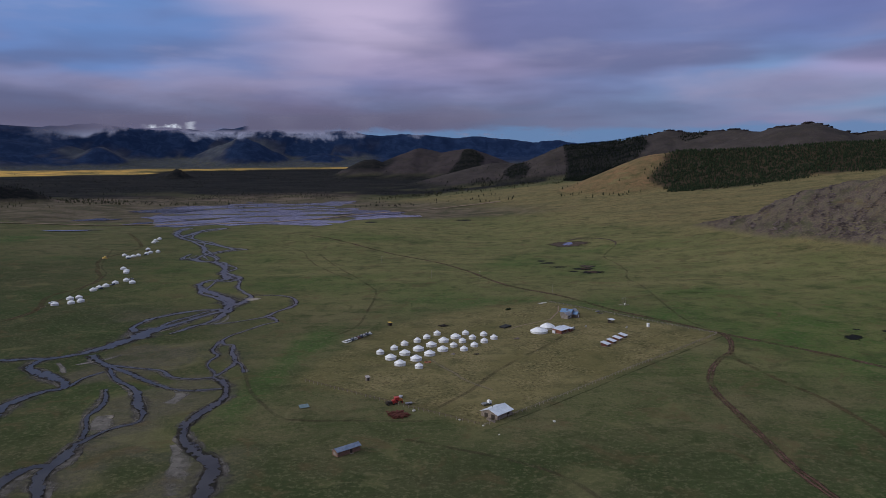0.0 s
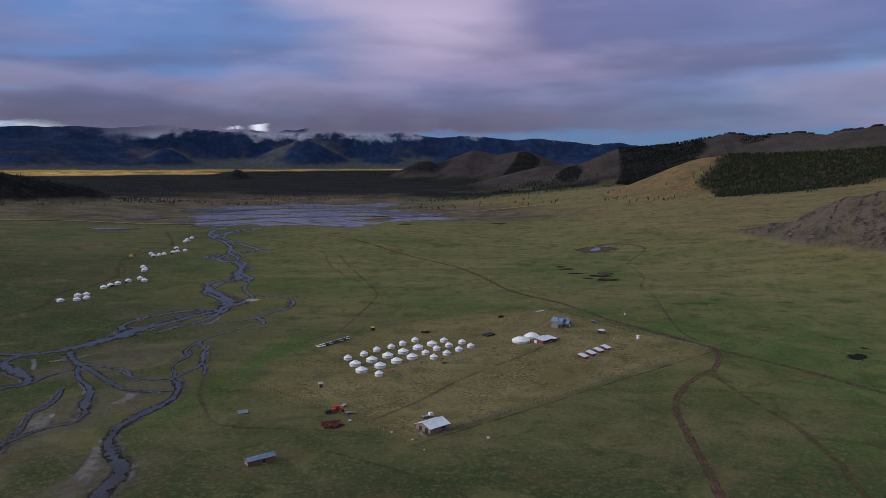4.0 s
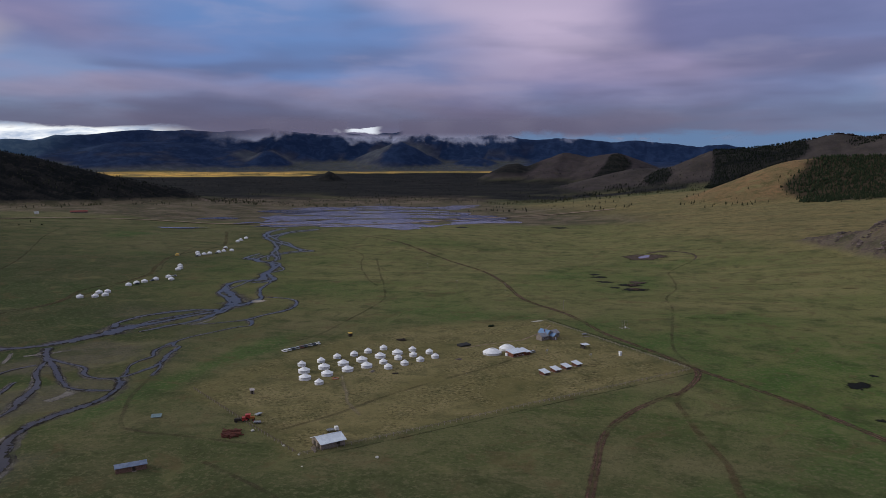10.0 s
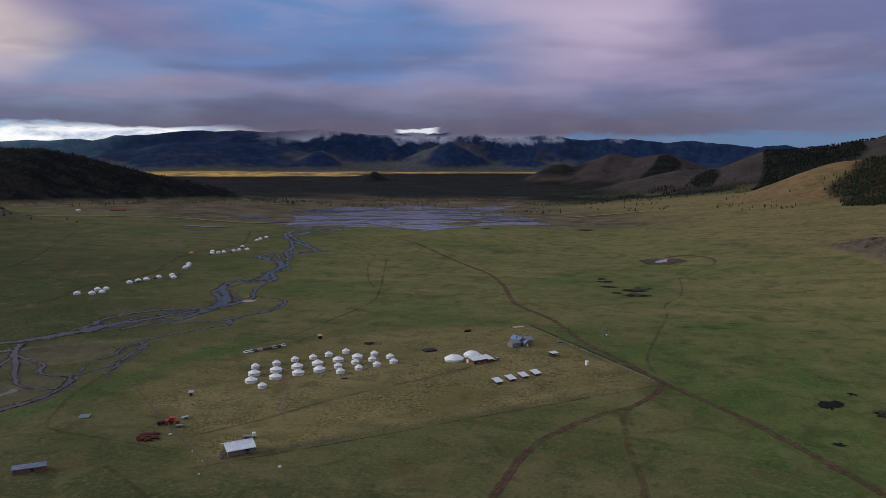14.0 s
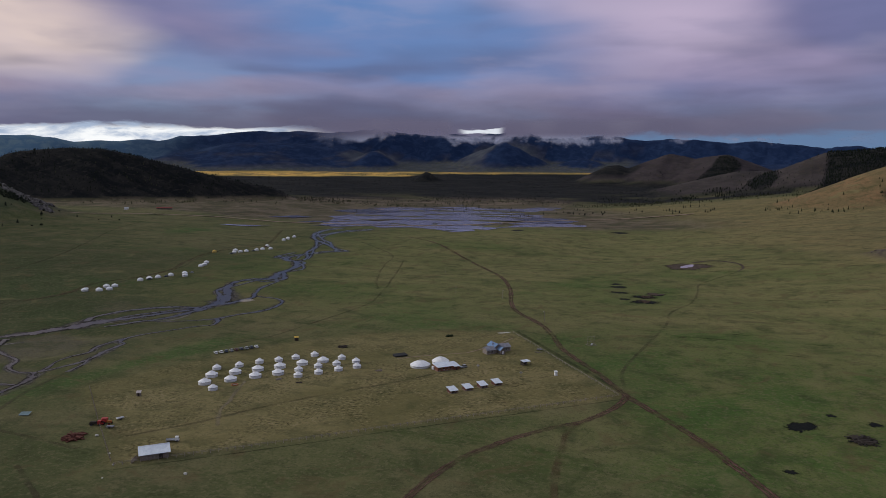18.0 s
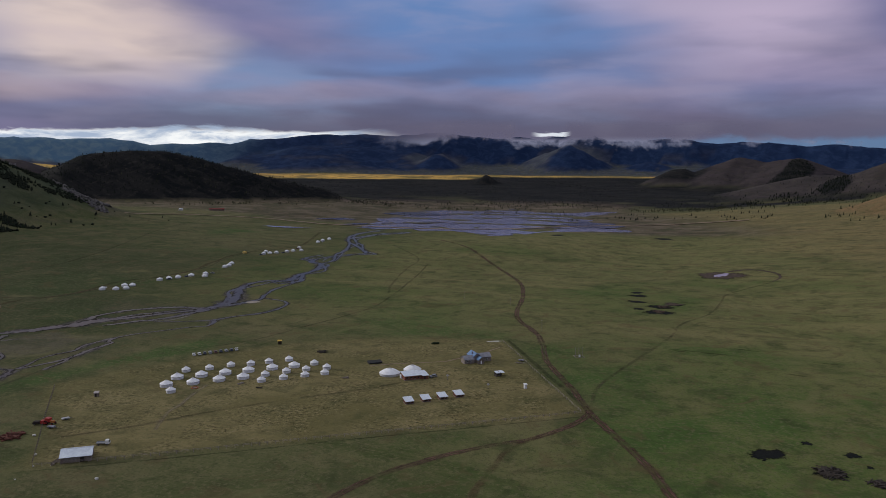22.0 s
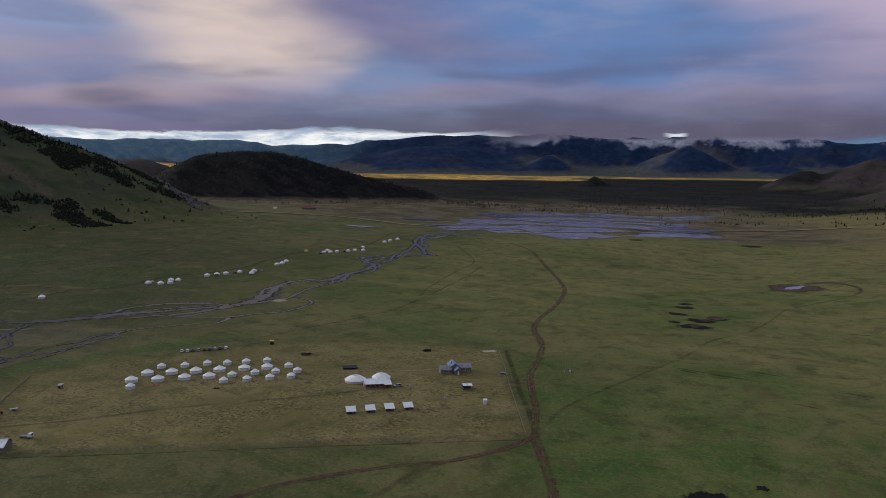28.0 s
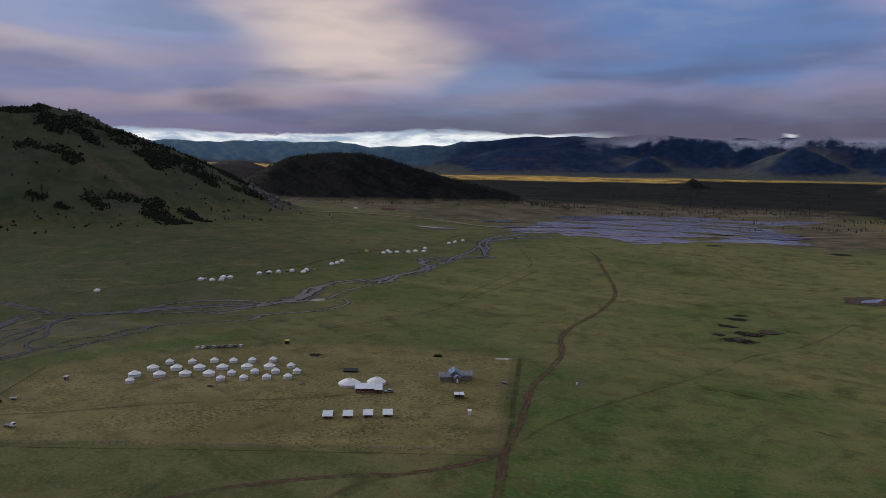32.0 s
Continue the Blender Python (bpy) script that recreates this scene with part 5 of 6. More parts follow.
def make_shed():
    s = thing("stable", 28.6, 328.5, 46, "plank stable with a broad pale tin gable roof", "stable")
    part("wall", gable_walls(8.6, 9.6, 2.4, 4.0, (0, 0, 0), (0, 0, 90)), PLANK, s)
    part("roof", gable_roof(8.6, 9.6, 2.4, 4.0, 0.5, 0.12, (0, 0, 0), (0, 0, 90)), TIN, s, "pale tin gable roof")
    part("ridge_cap", box(10.6, 0.4, 0.08, (0, 0, 4.1)), TIN, s)
    part("stovepipe", rod(0.14, 0.14, 1.1, (-1.5, 1.2, 3.5), 8), DARK_WOOD, s)
    # dark panels on the closed wall imitate the shade inside two openings
    for wy in (-2.0, 1.6):
        part("gate_shade", box(0.1, 1.8, 1.9, (-4.86, wy, 0.1)), DARK_WOOD, s, "dark panel standing for the shade inside an open gateway")
    part("door", box(1.4, 0.1, 1.9, (2.0, -4.36, 0.1)), DARK_WOOD, s)
    for wx in (-3.0, -0.5):
        part("board_patch", box(1.2, 0.08, 1.5, (wx, -4.36, 0.4)), LOG, s)
    s.scale = (1.12, 1.1, 1.05)
    return s


make_shed()


def make_barn():
    b = thing("barn", -35.2, 286.8, 41, "long low plank barn with a blue tin roof", "barn")
    part("wall", gable_walls(3.6, 11.0, 2.2, 3.1, (0, 0, 0), (0, 0, 90)), REDPLANK, b)
    part("roof", gable_roof(3.6, 11.0, 2.2, 3.1, 0.35, 0.1, (0, 0, 0), (0, 0, 90)), TIN_SLATE, b, "slate-blue tin roof")
    part("door", box(1.1, 0.08, 1.7, (1.0, -1.83, 0.1)), DARK_WOOD, b)
    part("doorstep", box(1.6, 0.8, 0.15, (1.0, -2.3, 0)), PLANK, b)
    part("gable_board", box(0.08, 2.0, 1.2, (-5.53, 0, 0.5)), LOG, b)
    return b


make_barn()


# ---- yard things ----
def make_hut(name, x, y, turn, w, d, h, wall, roof, label, category, rise=0.5):
    o = thing(name, x, y, turn, label, category)
    part("wall", prism([(-d / 2, 0), (d / 2, 0), (d / 2, h + rise), (-d / 2, h)], w, (0, 0, 0), (0, 0, 90)), wall, o)
    part("roof", prism([(-d / 2 - 0.25, h - 0.03), (d / 2 + 0.25, h + rise + 0.04), (d / 2 + 0.25, h + rise + 0.12), (-d / 2 - 0.25, h + 0.06)], w + 0.5, (0, 0, 0), (0, 0, 90)), roof, o)
    dr = part("door", box(min(0.8, w * 0.5), 0.06, h * 0.8, (0, -d / 2 - 0.03, 0.08)), WHITE if wall == WHITE else DARK_WOOD, o)
    part("handle", box(0.05, 0.06, 0.16, (0.25, -d / 2 - 0.08, h * 0.42)), STEEL, dr)
    return o


make_hut("outhouse", -35.1, 386, 30, 1.9, 1.7, 1.9, PLANK, TIN_PINK, "small plank outhouse with a whitish roof", "outhouse")
make_hut("outhouse", 149.8, 505, 40, 1.4, 1.4, 2.3, WHITE, WHITE, "narrow white-painted outhouse on dry grass", "outhouse", 0.2)
make_hut("water_hut", -30.5, 521.5, 40, 2.4, 2.2, 2.3, DARK_WOOD, YELLOW, "small dark hut with a bright yellow roof", "hut", 0.3)
make_hut("cellar", 51, 511, 50, 8.0, 4.5, 0.9, TAR, TAR, "low black-tarred cellar roof over the ground", "cellar", 0.3)


def make_kiosk():
    o = thing("open_shelter", 128, 520.5, 50, "dark open shelter under two pale roof sheets", "shelter")
    for x in (-2.3, 0, 2.3):
        for y in (-1.6, 1.6):
            part("post", box(0.16, 0.16, 2.3, (x, y, 0)), DARK_WOOD, o)
    part("back_wall", box(4.8, 0.12, 2.0, (0, 1.6, 0)), DARK_WOOD, o)
    part("side_wall", box(0.12, 3.2, 1.6, (-2.35, 0, 0)), DARK_WOOD, o)
    for x in (-1.35, 1.35):
        part("roof_sheet", prism([(-1.9, 2.25), (1.9, 2.7), (1.9, 2.78), (-1.9, 2.33)], 2.4, (x, 0, 0), (0, 0, 90)), TIN, o, "pale tin sheet")
    part("bench", box(3.6, 0.5, 0.45, (0, 1.0, 0)), PLANK, o)


make_kiosk()


def make_car(x, y, turn, paint, label, group="cars parked in a row"):
    c = thing("car", x, y, turn, label, "car", group, 0.03)
    part("body", prism([(-2.2, 0.42), (-2.25, 0.8), (-2.1, 0.98), (-0.9, 1.05), (1.9, 1.05), (2.2, 0.9), (2.25, 0.45), (2.0, 0.32), (-2.0, 0.32)], 1.78), paint, c)
    part("roof", prism([(-0.25, 1.55), (-0.15, 1.66), (1.6, 1.66), (1.75, 1.58)], 1.45), paint, c)
    part("windows", prism([(-0.95, 1.04), (-0.25, 1.57), (1.72, 1.57), (2.02, 1.04)], 1.6), GLASS, c, "dark car windows")
    for wx in (-1.4, 1.4):
        for wy in (-0.82, 0.82):
            t = part("wheel", rod(0.34, 0.34, 0.22, (wx, wy + 0.11, 0.34), 14, (90, 0, 0)), BLACK, c, "black tyre")
            part("rim", rod(0.2, 0.2, 0.24, (wx, wy + 0.12, 0.34), 10, (90, 0, 0)), STEEL, t)
    for wy in (-0.6, 0.6):
        part("headlight", box(0.06, 0.32, 0.16, (-2.25, wy, 0.68), 0.02), WHITE, c)
    part("bumper", box(0.14, 1.7, 0.22, (-2.26, 0, 0.36), 0.04), BLACK, c)
    return c


SILVER = plain("silver_paint", (0.36, 0.37, 0.39), (0.44, 0.45, 0.47), 1.0, 0.35, 0.5, 0.03, 0.5)
NAVY = plain("navy_paint", (0.02, 0.03, 0.06), (0.035, 0.05, 0.09), 1.0, 0.3, 0.0, 0.03, 0.5)
MAROON = plain("maroon_paint", (0.08, 0.02, 0.02), (0.12, 0.03, 0.03), 1.0, 0.35, 0.0, 0.03, 0.5)
for n, (paint, what) in enumerate(((WHITE, "white"), (WHITE, "white"), (NAVY, "dark blue"), (SILVER, "silver"), (MAROON, "dark red"), (NAVY, "dark blue"), (SILVER, "silver"), (NAVY, "dark blue"), (WHITE, "white"))):
    x, y = -56.5 + 1.65 * n, 471.5 + 2.9 * n
    make_car(x, y, -38 + 5 * math.sin(n * 2.3), paint, f"{what} off-road car parked in a row on grass")
make_car(96.5, 500.5, 60, SILVER, "grey car parked behind the dining building", "cars at the camp")
make_car(-302, 675, 20, NAVY, "dark car beside the gers", "cars at the camp")
make_car(-358, 876, 50, NAVY, "dark car beside the gers", "cars at the camp")
for x, y, turn, paint, what in ((-300, 696, 70, NAVY, "dark"), (-313, 608, 30, WHITE, "white"), (-296, 729, 10, SILVER, "silver"), (-352, 913, 60, NAVY, "dark"), (-366, 960, 20, MAROON, "dark red"), (-383, 1041, 40, WHITE, "white")):
    make_car(x, y, turn, paint, f"{what} car beside the gers beyond the stream", "cars at the camp")


def make_truck(x, y, turn, cab, bed, label, load=None):
    t = thing("truck", x, y, turn, label, "truck", "", 0.03)
    part("cab", prism([(0.9, 0.6), (2.6, 0.6), (2.65, 1.3), (2.35, 2.1), (1.0, 2.15), (0.9, 2.0)], 1.85), cab, t)
    part("windscreen", prism([(2.62, 1.32), (2.66, 1.32), (2.40, 2.0), (2.36, 2.0)], 1.6), GLASS, t, "dark windscreen")
    part("chassis", box(5.0, 0.9, 0.25, (-0.1, 0, 0.5)), BLACK, t)
    part("flat_bed", box(3.4, 2.0, 0.12, (-0.95, 0, 0.8)), bed, t)
    for wy in (-1.0, 1.0):
        part("side_board", box(3.4, 0.06, 0.35, (-0.95, wy, 0.9)), bed, t)
    part("tail_board", box(0.06, 2.0, 0.35, (-2.63, 0, 0.9)), bed, t)
    for wx in (-1.7, 1.8):
        for wy in (-0.85, 0.85):
            w = part("wheel", rod(0.4, 0.4, 0.26, (wx, wy + 0.13, 0.4), 14, (90, 0, 0)), BLACK, t, "black tyre")
            part("rim", rod(0.22, 0.22, 0.28, (wx, wy + 0.14, 0.4), 10, (90, 0, 0)), STEEL, w)
    if load:
        part("load", box(2.6, 1.8, 0.9, (-1.0, 0, 0.92), 0.1), load, t)
    return t


make_truck(25, 343, 35, WHITE, SILVER, "small white flatbed truck parked behind the stable")
make_truck(-20.6, 345.5, 30, RED, DARK_WOOD, "old red truck with a dark flatbed", DARK_WOOD)


def make_tractor():
    t = thing("tractor", -17.4, 348.3, 20, "old red tractor with a boxy cab and an orange bonnet", "tractor", "", 0.03)
    part("cab", box(2.2, 2.0, 1.7, (-0.6, 0, 1.1), 0.12), RED, t)
    part("cab_roof", box(2.5, 2.2, 0.16, (-0.6, 0, 2.8), 0.05), RED, t)
    part("bonnet", box(2.0, 1.2, 0.9, (1.4, 0, 0.9), 0.12), plain("orange_paint", (0.35, 0.12, 0.03), (0.45, 0.17, 0.05), 1.0, 0.5), t, "orange bonnet")
    part("exhaust", rod(0.07, 0.07, 1.1, (1.6, 0.3, 1.8), 8), STEEL, t)
    for wx, r in ((-0.9, 0.85), (1.9, 0.5)):
        for wy in (-1.15, 1.15):
            w = part("wheel", rod(r, r, 0.4, (wx, wy + 0.2, r), 16, (90, 0, 0)), BLACK, t, "black tyre")
            part("rim", rod(r * 0.5, r * 0.5, 0.44, (wx, wy + 0.22, r), 10, (90, 0, 0)), RED, w)


make_tractor()


def make_trailer(x, y, turn, paint, label):
    t = thing("trailer", x, y, turn, label, "trailer", "", 0.03)
    part("bed", box(3.2, 1.8, 0.5, (0, 0, 0.55), 0.05), paint, t)
    part("drawbar", box(1.6, 0.12, 0.12, (2.3, 0, 0.5)), STEEL, t)
    for wy in (-0.95, 0.95):
        w = part("wheel", rod(0.38, 0.38, 0.22, (0, wy + 0.11, 0.38), 14, (90, 0, 0)), BLACK, t)
        part("rim", rod(0.2, 0.2, 0.24, (0, wy + 0.12, 0.38), 8, (90, 0, 0)), STEEL, w)


make_trailer(-12.0, 345.3, 20, TIN_GREY, "grey two-wheeled farm trailer")
make_trailer(-16.5, 355.5, 70, SILVER, "pale two-wheeled farm trailer")
make_trailer(126.6, 557.6, 20, TIN_GREY, "grey trailer by the fence corner")


def make_pile(name, x, y, turn, length, width, count, material, label, category, thick=0.22, rise=0.9, seed=1, spin=25):
    rnd = random.Random(seed)
    p = thing(name, x, y, turn, label, category)
    for _ in range(count):
        l = length * rnd.uniform(0.3, 0.75)
        px, py = rnd.uniform(-0.5, 0.5) * (length - l), rnd.uniform(-0.5, 0.5) * width
        h = rise * rnd.random() * (1 - abs(py) / width)
        part("beam", box(l, thick * rnd.uniform(0.6, 1.6), thick * rnd.uniform(0.5, 1.2), (px, py, h), 0.0, (0, rnd.uniform(-7, 7), rnd.uniform(-spin, spin))), material, p)
    return p


make_pile("scrap_heap", -16.5, 330.2, 32, 10, 6.5, 64, RUST, "heap of rusty red scrap beams and plates", "scrap heap", 0.4, 1.1, 4, 75)
make_pile("log_pile", 54.4, 475.2, 20, 4.5, 2.0, 14, PLANK, "small pile of weathered logs", "log pile", 0.24, 0.6, 5)
make_pile("board_pile", 26, 437.2, 30, 4.0, 2.4, 12, DARK_WOOD, "flat pile of dark boards on dry grass", "board pile", 0.3, 0.3, 6)
make_pile("board_pile", 12.2, 438.5, 60, 4.0, 2.2, 12, LOG, "flat pile of grey boards on dry grass", "board pile", 0.3, 0.3, 7)
make_pile("firewood_ring", 7.5, 517, 40, 7.0, 5.0, 36, DARK_WOOD, "dark heap of firewood and brush", "firewood", 0.3, 0.7, 8)
make_pile("timber_heap", 294, 456, 20, 12, 9, 56, DARK_WOOD, "collapsed heap of dark timbers on black earth", "timber heap", 0.4, 0.8, 9, 80)
make_pile("timber_heap", 311, 453, 60, 10, 7, 40, DARK_WOOD, "smaller heap of fallen dark timbers", "timber heap", 0.4, 0.8, 19, 80)
make_pile("timber_heap", 166, 790, 15, 11, 8, 26, DARK_PLANK, "heap of brownish timbers on black earth", "timber heap", 0.5, 0.9, 20, 80)
make_pile("timber_heap", 168, 764, 30, 11, 7, 22, DARK_PLANK, "heap of brownish timbers on black earth", "timber heap", 0.45, 0.8, 21, 80)
make_pile("broken_fence", 128, 553, 30, 7, 1.5, 10, LOG, "fallen grey boards by the fence", "boards", 0.2, 0.3, 10)
make_pile("broken_boards", 25.5, 320.5, 125, 8, 1.6, 12, PLANK, "loose weathered boards beside the stable", "boards", 0.25, 0.6, 12)
tagged(blob("earth_floor", 295, 456, 8, 6.5, 30, PEAT, 0.11, 131, "black trampled earth under the fallen timbers", "bare earth"))


def make_hearth():
    o = thing("brick_ring", -3.2, 420.6, 0, "low round ring of orange bricks", "fire ring")
    for n in range(18):
        a = 20 * n
        part("brick", box(0.62, 0.35, 0.45, (1.7 * math.cos(radians(a)), 1.7 * math.sin(radians(a)), 0), 0.03, (0, 0, a + 90)), PAINTED_DOOR, o)
    part("ash", lathe([(1.5, 0.1), (0.8, 0.16), (0.02, 0.2)], 14), PLANK, o)


make_hearth()


def make_sheet_roof():
    o = thing("tin_lean_to", -61.6, 343.2, 25, "low teal tin sheets propped on a frame", "lean-to")
    part("sheet", prism([(-1.6, 0.4), (1.6, 1.1), (1.6, 1.18), (-1.6, 0.48)], 4.6, (0, 0, 0), (0, 0, 90)), TEAL, o)
    for px in (-2.0, 2.0):
        for py, h in ((-1.4, 0.5), (1.4, 1.1)):
            part("prop", box(0.12, 0.12, h, (px, py, 0)), PLANK, o)


make_sheet_roof()


def make_pole(x, y, h, label, arm=True, group="poles across the steppe"):
    p = thing("utility_pole", x, y, 40, label, "pole", group)
    part("pole", rod(0.16, 0.11, h, (0, 0, 0), 8), LOG, p)
    if arm:
        part("crossarm", box(1.6, 0.12, 0.12, (0, 0, h - 0.6)), LOG, p)
        for ax in (-0.7, 0.7):
            part("insulator", rod(0.06, 0.05, 0.18, (ax, 0, h - 0.48), 6), WHITE, p)


for x, y in ((107, 648), (48, 731), (0, 740), (-58, 860)):
    make_pole(x, y, 8.0, "grey wooden utility pole with a crossarm")


def make_dish(x, y):
    d = thing("satellite_dish", x, y, 200, "white satellite dish on a short pole", "satellite dish", "dishes at the camp")
    part("pole", rod(0.07, 0.07, 2.0, (0, 0, 0), 8), STEEL, d)
    bm = lathe([(0.05, 0), (0.45, 0.06), (0.8, 0.22), (0.78, 0.24), (0.4, 0.1), (0.04, 0.03)], 16)
    bm.transform(pose(0, 0, 2.1, 60, 0, 0))
    part("dish", bm, WHITE, d, "white dish")
    part("base", box(0.8, 0.8, 0.15), DARK_WOOD, d)


for x, y in ((132.4, 495.4), (105.5, 500.4)):
    make_dish(x, y)


def make_frame():
    f = thing("pole_frame", 154, 586, 35, "tall frame of grey poles beside the track", "frame")
    for px in (-2.2, 0.0, 2.2):
        part("post", rod(0.14, 0.1, 6.2, (px, 0, 0), 7), LOG, f)
    for h in (2.4, 5.4):
        part("rail", box(5.0, 0.14, 0.14, (0, 0, h)), LOG, f)
    for py in (-2.4, 2.4):
        part("ground_beam", box(6.0, 0.22, 0.22, (0, py, 0)), LOG, f)
    for px in (-2.8, 2.8):
        part("cross_beam", box(0.22, 4.8, 0.22, (px, 0, 0.2)), LOG, f)
    part("box", box(0.9, 0.7, 1.2, (0.3, -0.6, 0.2), 0.05), WHITE, f, "white metal box")


make_frame()


def make_fence(points, pitch, label, rails, thick):
    """Posts with rails between them, along a line."""
    x0, y0 = points[0]
    f = thing("fence", x0, y0, 0, label, "fence", "camp fence", 0.0)
    z0 = ground_at(x0, y0)
    rnd = random.Random(int(x0 + y0))
    post = None
    for (ax, ay), (bx, by) in zip(points, points[1:]):
        n = max(1, int(math.hypot(bx - ax, by - ay) / pitch))
        for i in range(n):
            u = i / n
            px, py = ax + (bx - ax) * u, ay + (by - ay) * u
            if post is None:
                post = part("post", rod(0.13, 0.10, 1.55, (0, 0, -0.1), 6), LOG, f)
                o = post
            else:
                o = new("post", post.data)
                o.parent = f
            o.location = (px - x0, py - y0, ground_at(px, py) - z0)
            o.rotation_euler = (rnd.uniform(-0.05, 0.05), rnd.uniform(-0.05, 0.05), 0)
        a = math.degrees(math.atan2(by - ay, bx - ax))
        for h in rails:
            part("rail", box(math.hypot(bx - ax, by - ay), thick, thick * 1.6, ((ax + bx) / 2 - x0, (ay + by) / 2 - y0, h + 0.3), 0.0, (0, 0, a)), DARK_PLANK if thick > 0.08 else LOG, f)
    return f


make_fence([(188, 480), (165, 510), (142, 540), (119, 571), (95, 602)], 4.0, "grey board fence beside the dirt track", (0.5, 1.0), 0.055)
make_fence([(22, 314), (64, 355), (105, 397), (147, 438), (188, 479)], 3.2, "thin post and rail fence along the camp's edge", (0.5, 0.95), 0.06)
make_fence([(-68, 386), (-46, 368), (-24, 350), (0, 331), (20, 315)], 3.0, "grey post and rail fence along the camp's edge", (0.5, 0.95), 0.085)


def make_stone(x, y, r, seed, label):
    rnd = random.Random(seed)
    bm = bmesh.new()
    bmesh.ops.create_icosphere(bm, subdivisions=2, radius=r)
    for v in bm.verts:
        v.co *= rnd.uniform(0.8, 1.15)
        v.co.z *= 0.65
    o = part("boulder", bm, STONE_PALE)
    o.location = (x, y, ground_at(x, y) + r * 0.35)
    return tagged(o, label, "boulder", "pale stones by the camp")


STONE_PALE = plain("pale_stone", (0.42, 0.40, 0.36), (0.58, 0.56, 0.52), 1.0)
for n, (x, y, r) in enumerate(((11.3, 322.4, 0.6), (21.3, 314.6, 0.45), (53.1, 318.2, 0.75), (27.4, 303.6, 0.35), (-9.4, 335.6, 0.8))):
    make_stone(x, y, r, n, "pale weathered boulder on short grass")
blob("salt_patch", 90.6, 598.5, 4.5, 2.0, 40, plain("salt_crust", (0.34, 0.32, 0.29), (0.46, 0.44, 0.41), 0.6), 0.12, 140, "pale crust of salt on the grass", "bare earth")


def make_red_hall():
    h = thing("long_hall", -925, 1378, 40, "long low hall with a faded red roof", "building")
    part("wall", gable_walls(7, 32, 3.0, 5.0, (0, 0, 0), (0, 0, 90)), PLANK, h)
    part("roof", gable_roof(7, 32, 3.0, 5.0, 0.5, 0.2, (0, 0, 0), (0, 0, 90)), plain("red_tin", (0.16, 0.035, 0.03), (0.24, 0.06, 0.05), 0.3, 0.6), h, "faded red tin roof")
    for wx in (-12, -6, 0, 6, 12):
        part("window", box(1.6, 0.1, 1.2, (wx, -3.55, 1.1)), GLASS, h)


make_red_hall()
make_hut("white_house", -985, 1330, 30, 8, 6, 3.2, WHITE, TIN, "small white house beside the far road", "house", 0.8)


# ---- rocks and trees ----
def batch(name, verts, faces, material, label, category):
    me = bpy.data.meshes.new(name)
    nv = len(verts)
    me.vertices.add(nv)
    me.vertices.foreach_set("co", np.asarray(verts, np.float32).ravel())
    me.loops.add(faces.size)
    me.loops.foreach_set("vertex_index", faces.ravel())
    me.polygons.add(len(faces))
    me.polygons.foreach_set("loop_start", np.arange(0, faces.size, 3))
    me.update(calc_edges=True)
    me.materials.append(material)
    return tagged(new(name, me), label, category, kind="stuff")


def conifer(rng, sides=6):
    """Three ragged skirts of branches, one above the other."""
    verts, faces = [], []
    for z0, z1, r in ((0.10, 0.55, 0.24), (0.36, 0.80, 0.18), (0.62, 1.0, 0.11)):
        b = len(verts)
        for i in range(sides):
            a = 2 * np.pi * (i + rng.rand() * 0.6) / sides
            q = r * rng.uniform(0.7, 1.25)
            verts.append((q * np.cos(a), q * np.sin(a), z0 + rng.uniform(-0.05, 0.05)))
        verts.append((rng.uniform(-0.02, 0.02), rng.uniform(-0.02, 0.02), z1))
        faces += [(b + i, b + (i + 1) % sides, b + sides) for i in range(sides)]
    return np.array(verts), np.array(faces)


def bush(rng):
    bm = bmesh.new()
    bmesh.ops.create_icosphere(bm, subdivisions=1, radius=0.5)
    v = np.array([p.co[:] for p in bm.verts]) * rng.uniform(0.65, 1.3, (len(bm.verts), 1)) + (0, 0, 0.42)
    f = np.array([[p.index for p in q.verts] for q in bm.faces])
    bm.free()
    return v, f


def grow(name, spots, tall, material, label, category, seed, shape=conifer, wide=1.0):
    rng = np.random.RandomState(seed)
    spots = np.asarray(spots, float)
    z = height(spots[:, 0], spots[:, 1])
    kinds = [shape(rng) for _ in range(7)]
    pick = rng.randint(0, 7, len(spots))
    vs, fs, start = [], [], 0
    for k, (v, f) in enumerate(kinds):
        here = np.where(pick == k)[0]
        n = len(here)
        if not n:
            continue
        h = tall * rng.uniform(0.55, 1.25, n)
        a = rng.uniform(0, 2 * np.pi, n)
        w = h * wide * rng.uniform(0.8, 1.25, n)
        px = (v[None, :, 0] * np.cos(a)[:, None] - v[None, :, 1] * np.sin(a)[:, None]) * w[:, None] + spots[here, 0][:, None]
        py = (v[None, :, 0] * np.sin(a)[:, None] + v[None, :, 1] * np.cos(a)[:, None]) * w[:, None] + spots[here, 1][:, None]
        pz = v[None, :, 2] * h[:, None] + z[here][:, None] - 0.3
        vs.append(np.stack([px, py, pz], 2).reshape(-1, 3))
        fs.append((f[None] + (np.arange(n) * len(v))[:, None, None]).reshape(-1, 3) + start)
        start += n * len(v)
    return batch(name, np.vstack(vs), np.vstack(fs), material, label, category)


def scatter(n, x0, x1, y0, y1, seed, keep):
    rng = np.random.RandomState(seed)
    x, y = rng.uniform(x0, x1, n), rng.uniform(y0, y1, n)
    k = rng.rand(n) < keep(x, y)
    return np.stack([x[k], y[k]], 1)


